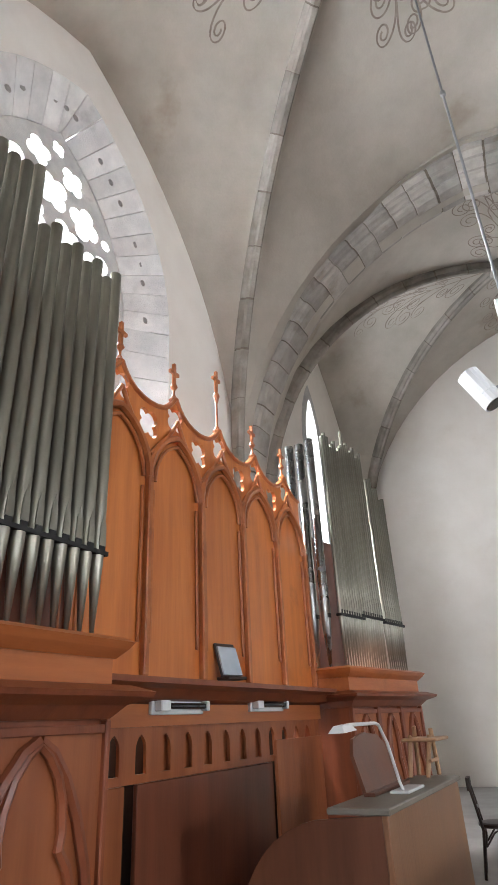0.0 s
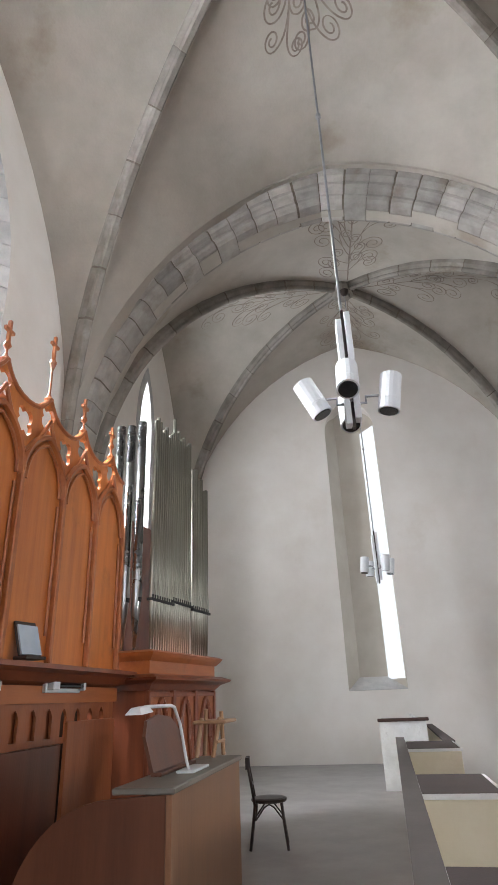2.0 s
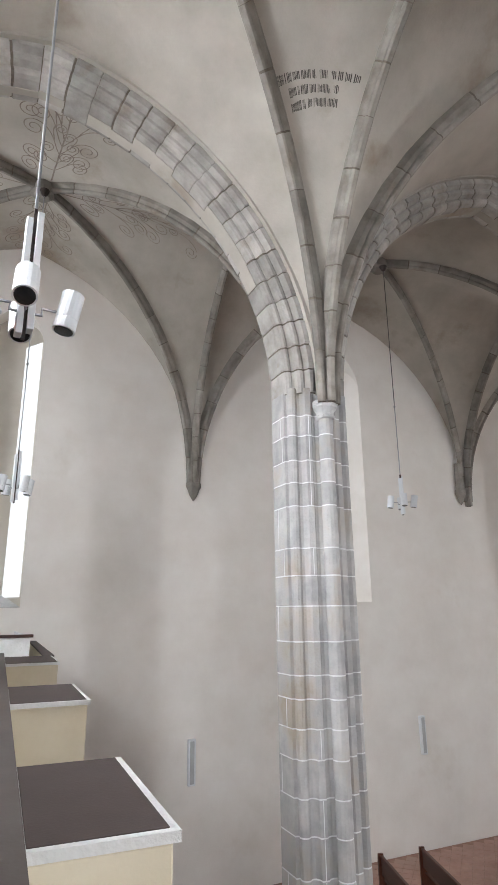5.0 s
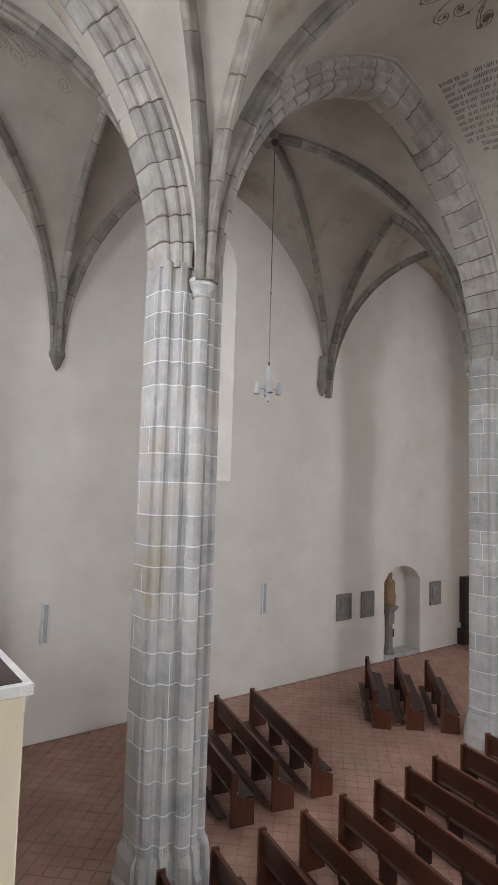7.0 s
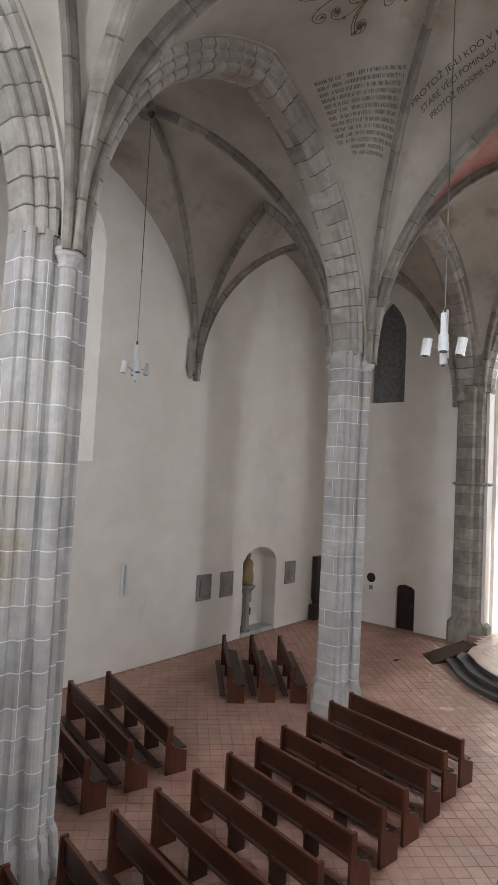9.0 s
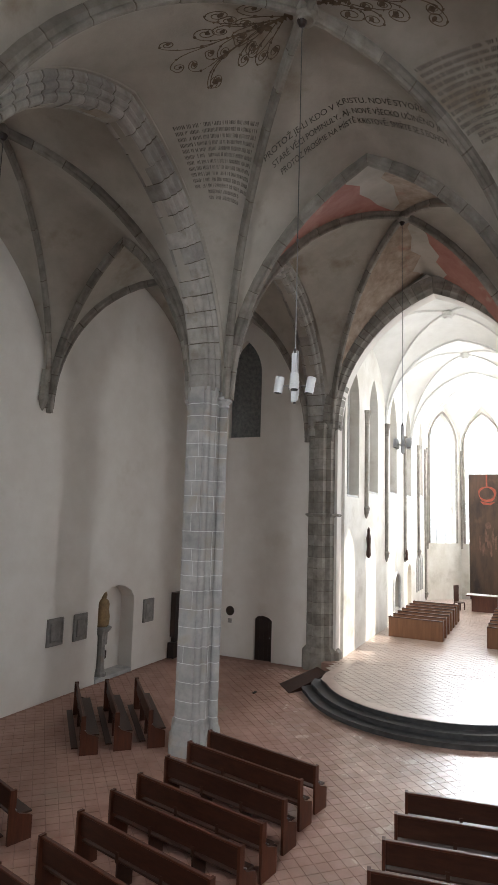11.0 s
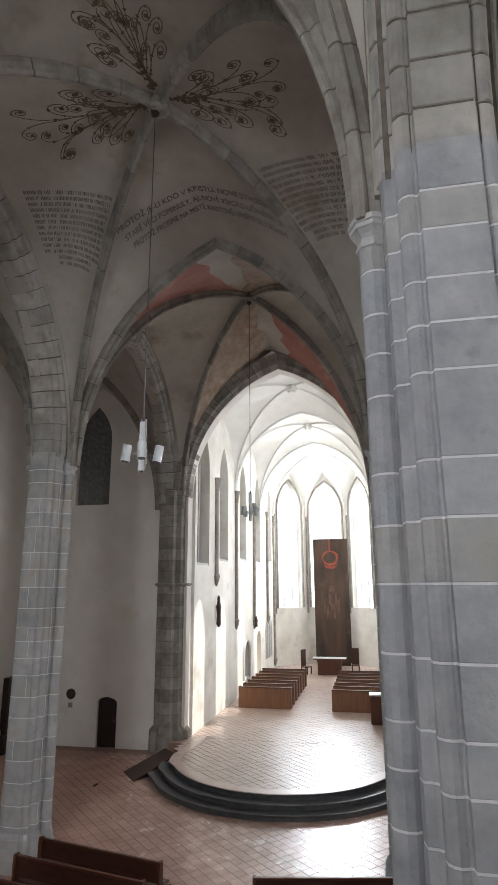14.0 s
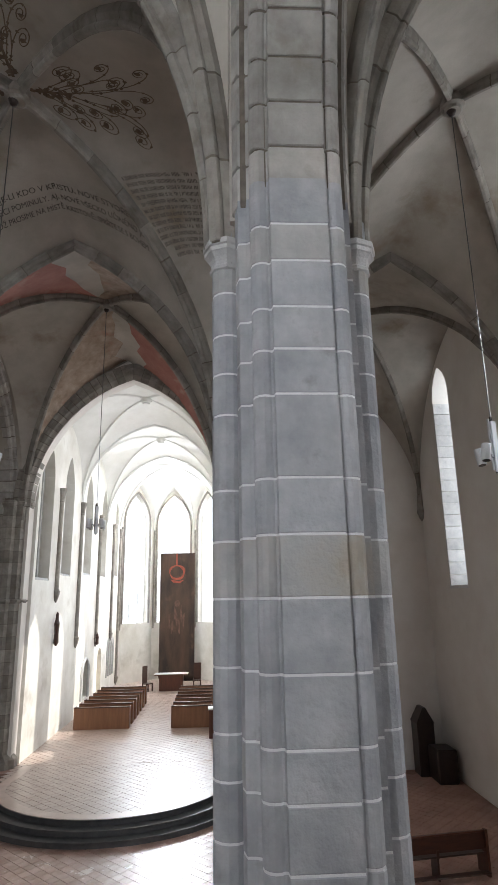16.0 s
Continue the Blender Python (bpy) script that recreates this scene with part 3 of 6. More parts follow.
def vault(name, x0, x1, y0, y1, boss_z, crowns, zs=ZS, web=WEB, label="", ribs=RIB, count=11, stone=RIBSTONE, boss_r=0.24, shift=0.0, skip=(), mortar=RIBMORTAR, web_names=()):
    """A four-part rib vault. crowns: heights of the outer arches at south, north, west, east."""
    c = Vector(((x0 + x1) / 2 + shift, (y0 + y1) / 2, boss_z))
    z = [zs] * 4 if not isinstance(zs, (tuple, list)) else zs       # sw, se, nw, ne
    sw, se, nw, ne = Vector((x0, y0, z[0])), Vector((x1, y0, z[1])), Vector((x0, y1, z[2])), Vector((x1, y1, z[3]))
    s, n, w, e = crowns
    xm, ym = (x0 + x1) / 2, (y0 + y1) / 2
    cells = {"south": Cell(sw, se, (xm, y0, s), c), "north": Cell(nw, ne, (xm, y1, n), c),
             "west": Cell(sw, nw, (x0, ym, w), c), "east": Cell(se, ne, (x1, ym, e), c)}
    bm = bmesh.new()
    for k, cell in cells.items():
        if k not in web_names:
            cell.mesh(bm)
    bmesh.ops.remove_doubles(bm, verts=bm.verts[:], dist=0.002)
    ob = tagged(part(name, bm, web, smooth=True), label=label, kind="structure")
    for corner in (sw, se, nw, ne):
        pts = half_arch(corner, c, 16)
        core = stone_arch("vault_rib", pts, ribs, count, stone, mortar, "moulded sandstone vault rib")
    bo = bm_lathe([(boss_r * 0.3, -0.34), (boss_r * 0.62, -0.33), (boss_r * 0.72, -0.27), (boss_r, -0.24), (boss_r, -0.10), (boss_r * 0.8, 0.05)], 12, m=Matrix.Translation(c))
    tagged(part("boss", bo, stone), label="round stone boss at the crown of a vault", kind="structure")
    return cells


NV = 0.55       # the nave ribs rise from the shafts on the pier's flanks
VL = "stained white plaster web of the nave vault, toned darker for its shade"
nave1 = vault("nave_vault_1", XW - 0.03, X1, YS + NV, YN - NV, 15.28, (14.42, 14.42, 14.75, 15.25), label=VL, shift=-0.22)
nave2 = vault("nave_vault_2", X1, X2, YS + NV, YN - NV, 15.52, (15.0, 15.0, 15.25, 15.25), label=VL)
nave3 = vault("nave_vault_3", X2, X3 + 0.02, YS + NV, YN - NV, 16.0, (15.0, 15.0, 15.25, 15.7), label=VL)
AL = "stained white plaster web of the aisle vault, toned darker for its shade"
north1 = vault("aisle_vault_1", XW - 0.03, X1, YN + NV - 0.15, YNW + 0.03, 14.62, (14.4, 14.75, 14.6, 14.5), zs=(ZS, ZS, 9.0, 9.0), label=AL, shift=0.1, ribs=RIB_SMALL)
north2 = vault("aisle_vault_2", X1, X2, YN + NV - 0.15, YNW + 0.03, 15.0, (15.0, 14.9, 14.5, 14.5), zs=(ZS, ZS, 9.0, 9.2), label=AL, shift=-0.36, ribs=RIB_SMALL)
north3 = vault("aisle_vault_3", X2, X3, YN + NV - 0.15, YNW + 0.03, 14.8, (15.0, 15.0, 14.5, 14.6), zs=(ZS, ZS, 9.2, 9.4), label=AL, ribs=RIB_SMALL)
for i, (a, b) in enumerate(((XW - 0.03, X1), (X1, X2), (X2, X3))):
    vault("south_vault_%d" % (i + 1), a, b, YSW - 0.03, YS - NV + 0.05, 15.55, (15.2, 15.0, 15.0, 15.0), label=AL, ribs=RIB_SMALL)

# ribs across the nave and the aisles, between the bays
for x in (X1, X2):
    for p, q, top, pr in (((x, YS + NV, ZS), (x, YN - NV, ZS), 15.22, RIB), ((x, YN + NV, ZS), (x, YNW, 9.05), 14.45, RIB_SMALL), ((x, YSW, ZS), (x, YS - NV, ZS), 14.95, RIB_SMALL)):
        stone_arch("cross_rib", full_arch(p, q, top - ZS, 18), pr, 20, RIBSTONE, RIBMORTAR, "sandstone rib arch between two bays")
# red painted strips of the third bay, beside the arch between the bays
def band(cell, half, u0, u1, s0, s1, material, label):
    sg = 1 if (cell.at(0.5, 0.5).y > YC) == (half > 0) else -1
    bm = bmesh.new()
    g = [[bm.verts.new(cell.at(sg * (u0 + (u1 - u0) * (i / 18) * (1 + (0.14 * noise.noise(Vector((j * 0.9, s0 * 9, u0))) if i > 14 else 0))), s0 + (s1 - s0) * j / 6, 0.012)) for j in range(7)] for i in range(19)]
    for i in range(18):
        for j in range(6):
            bm.faces.new((g[i][j], g[i + 1][j], g[i + 1][j + 1], g[i][j + 1]))
    tagged(part("painted_band", bm, material), label=label, kind="structure")


RED_BAND, OLD_BAND = "faded red painted band on the vault plaster", "flaking beige and red paint on the vault plaster"
band(nave3["west"], 1, 0.88, 0.09, 0.02, 0.98, WEB_RED, RED_BAND)
band(nave3["west"], -1, 0.80, 0.01, 0.02, 0.98, WEB_OLD, OLD_BAND)
band(nave3["east"], -1, 0.88, 0.09, 0.04, 0.96, WEB_RED, RED_BAND)
band(nave3["east"], 1, 0.80, 0.01, 0.04, 0.96, WEB_OLD, OLD_BAND)


# corbels that carry the ribs at the aisle walls
def corbel(x, y, z, label="carved pointed stone corbel under the vault ribs"):
    bm = bm_lathe([(0.02, -0.42), (0.10, -0.30), (0.17, -0.12), (0.20, -0.08), (0.20, 0.02), (0.17, 0.06), (0.15, 0.3), (0.12, 0.9)], 6, m=Matrix.Translation((x, y, z)) @ Matrix.Diagonal((1.0, 0.8, 1, 1)))
    return tagged(part("corbel", bm, RIBSTONE), label=label, kind="structure")


for x, z in ((XW + 0.1, 9.1), (X1, 9.06), (X2 - 0.3, 9.5), (X3 - 0.1, 9.6)):
    corbel(x, YNW - 0.06, z)
for x in (X1, X2, X3 - 0.1):
    corbel(x, YSW + 0.06, 9.3)


# ===== responds at the east wall and the chancel arch =====
RESP = [(0.35, -0.62), (0.05, -0.62), (-0.05, -0.5), (-0.18, -0.45), (-0.20, -0.25), (-0.36, -0.18), (-0.40, 0.0), (-0.36, 0.18), (-0.20, 0.25), (-0.18, 0.45), (-0.05, 0.5), (0.05, 0.62), (0.35, 0.62)]
for y in (7.9, -1.1):
    core = part("respond", bm_loft([[(X3 + u * 0.97, y + v * 0.97, z) for u, v in RESP] for z in (0, 9.9)]), RIBMORTAR)
    tagged(core, label="clustered stone respond beside the chancel arch", kind="structure")
    for k in range(22):
        z0, z1 = k * 0.44, (k + 1) * 0.44
        part("stone", bm_loft([[(X3 + u, y + v, z) for u, v in RESP] for z in (z0 + 0.008, z1 - 0.008)]), RIBSTONE, core)
    for z, h, o in ((6.0, 0.16, 1.2), (9.55, 0.30, 1.22), (0.0, 0.9, 1.28)):
        part("band", bm_loft([[(X3 + 0.05 + (u - 0.05) * c, y + v * c, zz) for u, v in RESP] for zz, c in ((z, 1.03 if z else o), (z + h * 0.5, o), (z + h * 0.8, o), (z + h, 1.02))]), RIBSTONE, core)
CHARCH = [(-0.25, 0), (0.25, 0), (0.33, 0.12), (0.42, 0.18), (0.42, 0.34), (0.50, 0.42), (0.50, 0.62), (-0.50, 0.62), (-0.50, 0.42), (-0.42, 0.34), (-0.42, 0.18), (-0.33, 0.12)]
stone_arch("chancel_arch", full_arch((X3 + 0.2, 7.2, 9.6), (X3 + 0.2, -0.40, 9.6), 5.26, 22), CHARCH, 44, RIBSTONE, RIBMORTAR, "broad moulded chancel arch of dark sandstone")

# ===== chancel =====
tagged(part("chancel_floor", bm_box((X3 - 0.6, CH1 - 0.5, -0.05), (CX + 0.5, CH0 + 0.5, CZ - 0.012)), GROUT), label="raised chancel floor of pale diagonal tiles", kind="structure")
cwN = [arched(a, b, z, 11.0, 12.9, 6) for a, b, z in ((24.0, 25.9, 6.9), (27.7, 29.5, 7.2), (32.2, 34.0, 7.4), (36.6, 38.4, 7.4), (41.2, 42.8, 7.6))]
pisc = [arched(33.0, 34.6, 1.1, 2.3, 3.0, 5), arched(37.0, 38.3, 0.5, 2.7, 3.3, 5)]
CT = 16.4
wall("chancel_wall_north", [(X3 + 0.6, 0), (43.4, 0), (43.4, CT), (X3 + 0.6, CT)], cwN + pisc, lambda u, v, w: (u, CH0 + w, v), 0.8, CHANCEL_PLASTER, "sunlit chancel wall of worn pale plaster")
cwS = [arched(x - 0.95, x + 0.95, 6.3, 11.0, 12.9, 6) for x in (25.5, 29.2, 33.6, 38.2)]
wall("chancel_wall_south", [(X3 + 0.6, 0), (43.4, 0), (43.4, CT), (X3 + 0.6, CT)], cwS, lambda u, v, w: (u, CH1 - w, v), 0.8, CHANCEL_PLASTER, "chancel south wall of worn pale plaster with tall windows")
for (xa, ya), (xb, yb), hw in (((CX, 4.95), (CX, 1.85), 1.25), ((43.4, CH0), (CX, 4.95), 1.25), ((CX, 1.85), (43.4, CH1), 1.25)):
    d = Vector((xb - xa, yb - ya, 0))
    ln = d.length
    d.normalize()
    o = Vector((0, 0, 1)).cross(d)
    o = o if o.x > 0 else -o
    hole = arched(ln / 2 - hw, ln / 2 + hw, 4.4, 11.6, 13.9, 8)
    wall("apse_wall", [(0, 0), (ln, 0), (ln, CT), (0, CT)], [hole], lambda u, v, w, a=Vector((xa, ya, 0)), d=d, o=o: a + d * u + o * w + Vector((0, 0, v)), 0.5, CHANCEL_PLASTER, "apse wall with a tall bright lancet window")
    fr = empty("window_tracery", label="slender stone mullions and trefoil heads in the apse window", kind="structure")
    base = Vector((xa, ya, 0)) + o * 0.25
    for k in (-hw / 3, hw / 3):
        p = base + d * (ln / 2 + k)
        part("mullion", bm_cyl(p + Vector((0, 0, 4.4)), p + Vector((0, 0, 6.6)), 0.035, n=8), PALE_STONE, fr)
    rim = [base - o * 0.26 + d * u + Vector((0, 0, v)) for u, v in arched(ln / 2 - hw - 0.027, ln / 2 + hw + 0.04, 4.4, 11.6, 13.95, 8)]
    part("rim_moulding", bm_tube(rim, 0.09, 6), RIBSTONE, fr, "brownish stone moulding round the opening")
    part("rim_shaft", bm_cyl(base - o * 0.30 + d * (ln / 2 - hw - 0.22) + Vector((0, 0, 4.0)), base - o * 0.30 + d * (ln / 2 - hw - 0.22) + Vector((0, 0, 11.2)), 0.07, n=8), RIBSTONE, fr)
# unseen slab added over the chancel vault to shut out the sky
tagged(part("chancel_ceiling", bm_box((X3 + 0.6, CH1 - 0.9, CT + 0.01), (CX + 0.8, CH0 + 0.9, CT + 0.3)), PLASTER), label="unseen slab over the chancel that keeps the sky out", kind="structure")
# windows of the chancel's north side: blind, grey
for k, lp in enumerate(cwN):
    u0, u1, v0 = lp[0][0], lp[-1][0], lp[0][1]
    w = empty("window_%d" % (k + 4), label="tall grey blocked window in the chancel wall", kind="structure")
    part("pane", bm_box((u0 - 0.1, CH0 + 0.45, v0 - 0.1), (u1 + 0.1, CH0 + 0.5, 13.0)), BLOCKED_WIN, w)
    for f in (0.33, 0.67):
        part("mullion", bm_box((u0 + (u1 - u0) * f - 0.05, CH0 + 0.3, v0), (u0 + (u1 - u0) * f + 0.05, CH0 + 0.46, 12.3), 0.02), PALE_STONE, w)
    part("sill", bm_box((u0 + 0.01, CH0 + 0.02, v0 - 0.02), (u1 - 0.01, CH0 + 0.44, v0 + 0.10), 0.03), PALE_STONE, w)
for lp in pisc:
    tagged(part("niche_back", bm_box((lp[0][0] - 0.1, CH0 + 0.5, lp[0][1] - 0.1), (lp[-1][0] + 0.1, CH0 + 0.6, 3.6)), CREAM), label="shadowed back of a wall niche in the chancel", kind="structure")
# chancel vault
cxs = [X3 + 0.5, 31.1, 38.4]
WHITE_RIB = mat("whitewashed_rib", (0.76, 0.75, 0.72), (0.84, 0.83, 0.80), 2, 0.9, 0.1)
CRIB = [(u * 0.42, v * 0.32) for u, v in RIB]
for a, b in zip(cxs, cxs[1:]):
    vault("chancel_vault", a, b, CH1 - 0.03, CH0 + 0.03, 15.55, (14.5, 14.5, 15.35, 15.35), zs=10.9, web=WHITEWASH, label="whitewashed rib vault over the chancel", ribs=CRIB, count=6, stone=WHITE_RIB, mortar=WHITE_RIB, boss_r=0.26)
    stone_arch("cross_rib", full_arch((b, CH1, 10.9), (b, CH0, 10.9), 4.4, 16), CRIB, 10, WHITE_RIB, WHITE_RIB, "whitewashed rib arch between two chancel bays")
# apse vault: ribs to one boss, webs between
ab = Vector((42.0, 3.4, 15.5))
corners = [Vector((38.4, CH0, 10.9)), Vector((43.4, CH0, 10.9)), Vector((CX, 4.95, 10.9)), Vector((CX, 1.85, 10.9)), Vector((43.4, CH1, 10.9)), Vector((38.4, CH1, 10.9))]
bm = bmesh.new()
for p, q in zip(corners, corners[1:]):
    m = (p + q) / 2
    Cell(p, q, (m.x, m.y, 14.4), ab, 0.05).mesh(bm)
Cell(corners[0], corners[-1], (38.4, 3.4, 15.35), ab, 0.05).mesh(bm)
tagged(part("apse_vault", bm, WHITEWASH, smooth=True), label="whitewashed star-shaped vault over the apse", kind="structure")
for p in corners:
    stone_arch("vault_rib", half_arch(p, ab, 12), CRIB, 6, WHITE_RIB, WHITE_RIB, "whitewashed vault rib of the apse")
# wall shafts of the chancel
for x, z0 in ((26.95, 6.5), (31.1, 4.3), (36.0, 4.0), (40.6, 4.0), (43.35, 1.0)):
    s = empty("wall_shaft", label="slender brownish stone shaft on the chancel wall", kind="structure")
    part("shaft", bm_cyl((x, CH0 - 0.07, z0), (x, CH0 - 0.07, 10.7), 0.10, n=10), RIBSTONE, s)
    part("capital", bm_lathe([(0.10, 0), (0.13, 0.04), (0.11, 0.1), (0.13, 0.3), (0.20, 0.55), (0.20, 0.64)], 8, m=Matrix.Translation((x, CH0 - 0.07, 10.4))), RIBSTONE, s)
    part("corbel", bm_lathe([(0.03, -0.5), (0.12, -0.25), (0.17, -0.02), (0.11, 0.06)], 8, m=Matrix.Translation((x, CH0 - 0.07, z0))), RIBSTONE, s)

# ===== steps to the chancel =====
STEPC, STEPR = (21.5, 3.2), 4.35


def step_edge(r, back):
    """The curved front of the platform, from north to south, with a short flare at both ends."""
    pts = []
    for k in range(41):
        a = radians(62 - 124 * k / 40)
        x, y = STEPC[0] - r * math.cos(a), STEPC[1] + r * math.sin(a)
        pts.append((x, y))
    n0, s0 = pts[0], pts[-1]
    north = [(n0[0] + 2.4, n0[1] + 0.35 + 0.0), (n0[0] + 1.3, n0[1] + 0.5), (n0[0] + 0.5, n0[1] + 0.38)]
    south = [(s0[0] + 0.5, s0[1] - 0.38), (s0[0] + 1.3, s0[1] - 0.5), (s0[0] + 2.4, s0[1] - 0.35)]
    return [(back, north[0][1]), *north, *pts, *south, (back, south[-1][1])]


platform = empty("platform", label="curved platform with three dark stone steps before the chancel", kind="structure")
for k, (r, z0, z1, m) in enumerate(((4.35, -0.02, 0.15, STEP), (4.02, 0.15, 0.30, STEP), (3.69, 0.30, 0.438, STEP))):
    ed = step_edge(r, X3 + 0.3)
    part("step", bm_loft([[(x, y, z) for x, y in ed] for z in (z0, z1 - 0.025)]), m, platform)
    big = step_edge(r + 0.03, X3 + 0.3)
    part("tread", bm_loft([[(x, y, z) for x, y in big] for z in (z1 - 0.024, z1)]), m, platform, "rounded dark stone tread")
rim_out, rim_in = step_edge(3.70, X3 + 0.28), step_edge(3.30, X3 + 0.24)
part("rim", bm_plate(rim_out, [rim_in], lambda u, v, w: (u, v, CZ - 0.005 + w), 0.012), TILE_CHANCEL, platform, "smooth pale edge of the platform")

# ===== gallery =====
gal = part("gallery_floor", bm_loft([[(XW, YSW, z), (0.05, YSW, z), (0.40, 0, z), (1.34, YNW, z), (XW, YNW, z)] for z in (GAL - 0.45, GAL)]), SCREED)
tagged(gal, label="grey screed floor of the organ gallery", kind="structure")

# ===== west window =====
win = empty("window_1", label="large pointed west window with flowing stone tracery", kind="structure")
wp = lambda u, v, w: (XW - 0.42 - w, u, v)
sur = empty("window_surround", label="broad surround of pale stone blocks round the west window", kind="structure")
# stone blocks on the splayed reveal: set a little proud of the plaster
outer = full_arch((0, YC + 1.96, 11.05), (0, YC - 1.96, 11.05), 2.80, 24)
fine = resample(outer, 22)
DEEP, WIDE = 0.40, 0.50


def block_ring(p, inward):
    q = p + inward * WIDE
    return [Vector((XW + 0.01, p.y, p.z)), Vector((XW - DEEP - 0.1, p.y, p.z)), Vector((XW - DEEP - 0.1, q.y, q.z)), Vector((XW - DEEP, q.y, q.z))]


def inward_at(pts, i):
    t = (pts[min(i + 1, len(pts) - 1)] - pts[max(i - 1, 0)]).normalized()
    c = Vector((1, 0, 0)).cross(t)
    return c if c.dot(Vector((0, YC, 9.5)) - pts[i]) > 0 else -c


for k in range(22):
    a, b = fine[k], fine[k + 1]
    t = (b - a).normalized() * 0.004
    part("voussoir", bm_loft([block_ring(a + t, inward_at(fine, k)), block_ring(b - t, inward_at(fine, k + 1))]), PALE_STONE, sur)
    if k % 4 != 1:
        c = (a + b) / 2 + inward_at(fine, k) * WIDE * random.uniform(0.4, 0.6)
        c.x = XW - DEEP * 0.5 + 0.005
        # a raised dark disc paints the shade of a small hole
        pit = bm_lathe([(0.03, -0.012), (0.05, 0.0), (0.045, 0.012), (0.01, 0.014)], 8, m=Matrix.Translation(c) @ Matrix.Rotation(radians(90), 4, "Y"))
        part("hole_disc", pit, SLAB, sur, "dark disc standing in for a shaded hole in the block")
for s in (1, -1):
    z = 6.4
    while z < 11.0:
        z1 = min(11.04, z + random.uniform(0.34, 0.5))
        part("stone", bm_loft([block_ring(Vector((0, YC + s * 1.96, zz)), Vector((0, -s, 0))) for zz in (z + 0.004, z1 - 0.004)]), PALE_STONE, sur)
        z = z1
tagged(part("backdrop", bm_box((XW - 3.0, -6, 4.0), (XW - 2.9, 14, 20)), WEST_SKY), label="bright white sky outside the west windows", kind="structure")


def circle(cx, cy, r, n=16, ph=0.0):
    return [(cx + r * math.cos(ph + 6.28318 * k / n), cy + r * math.sin(ph + 6.28318 * k / n)) for k in range(n)]


def foil(cx, cy, r, lobes=4, ph=0.0, n=7):
    """A quatrefoil or trefoil outline."""
    out = []
    for k in range(lobes):
        a = ph + 6.28318 * k / lobes
        px, py = cx + 0.52 * r * math.cos(a), cy + 0.52 * r * math.sin(a)
        for j in range(n):
            b = a - 1.75 + 3.5 * j / (n - 1)
            out.append((px + 0.46 * r * math.cos(b), py + 0.46 * r * math.sin(b)))
    return out


holes = []
YL = YC
FS = 0.80


def tz(z):
    return 13.22 - (13.36 - z) * FS


for k in (-1.5, -0.5, 0.5, 1.5):
    holes.append(arched(YL + FS * (k * 0.86 - 0.36), YL + FS * (k * 0.86 + 0.36), 6.7, tz(10.2), tz(10.85), 5))
for y, z, r, ph in ((-1.12, 11.35, 0.42, 0.4), (-0.36, 11.42, 0.40, 1.1), (0.36, 11.42, 0.40, 0.5), (1.12, 11.35, 0.42, 1.2), (-0.72, 12.05, 0.40, 0.2), (0.0, 12.15, 0.40, 0.8),
                    (0.72, 12.05, 0.40, 1.4), (-0.37, 12.70, 0.30, 0.5), (0.37, 12.70, 0.30, 0.9), (0, 13.12, 0.16, 0.8)):
    holes.append(foil(YL + FS * y, tz(z), FS * r * 0.88, 4, ph))
for y, z, r in ((-1.25, 12.02, 0.10), (1.25, 12.02, 0.10)):
    holes.append(circle(YL + FS * y, tz(z), FS * r, 8))
frame_loop = arched(YC - 1.47, YC + 1.47, 6.5, 11.05, 13.36, 10)
part("tracery", bm_plate(frame_loop, holes, wp, 0.10), PALE_STONE, win, "pierced stone tracery with quatrefoils")
lan = empty("window_2", label="small west lancet of the aisle with stone jambs", kind="structure")
part("window_frame", bm_plate(arched(10.44, 11.56, 8.34, 11.4, 12.95), [arched(10.66, 11.34, 8.5, 11.4, 12.6)], lambda u, v, w: (XW + 0.012 - w, u, v), 0.4), PALE_STONE, lan)
part("mullion", bm_cyl((XW - 0.3, 11, 8.4), (XW - 0.3, 11, 12.5), 0.04, n=8), PALE_STONE, lan)

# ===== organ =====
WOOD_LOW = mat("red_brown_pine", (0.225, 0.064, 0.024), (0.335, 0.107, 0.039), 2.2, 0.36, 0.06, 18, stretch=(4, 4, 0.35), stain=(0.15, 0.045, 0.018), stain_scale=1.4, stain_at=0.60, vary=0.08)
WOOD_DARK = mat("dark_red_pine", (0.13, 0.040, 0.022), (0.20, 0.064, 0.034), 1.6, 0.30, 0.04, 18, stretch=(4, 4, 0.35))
PX = -2.17                       # plane of the panelled middle
organ = empty("organ", pose(0, 0, 0), label="neo-gothic pine organ case with silvery pipe fields", category="organ")
ledge_z, corn_z = EYE + 0.15, EYE + 0.27
y_lo, y_hi, step = 2.18, 5.24, 0.608


def xplace(x):
    return lambda u, v, w: (x + w, u, v)


# middle: backing board with pierced crest
edges_y = [2.21 + k * step for k in range(6)]
crest = [(edges_y[0], corn_z)]
crest += [(edges_y[5], corn_z)]
for k in range(4, -1, -1):
    a, b = edges_y[k + 1], edges_y[k]
    m = (a + b) / 2
    zt = EYE + 2.18
    crest += [(a, EYE + 2.0), (a - 0.10, EYE + 2.005), (m + 0.14, EYE + 2.06), (m + 0.05, EYE + 2.13), (m, zt), (m - 0.05, EYE + 2.13), (m - 0.14, EYE + 2.06), (b + 0.10, EYE + 2.005)]
crest.append((edges_y[0], EYE + 2.0))
qs = []
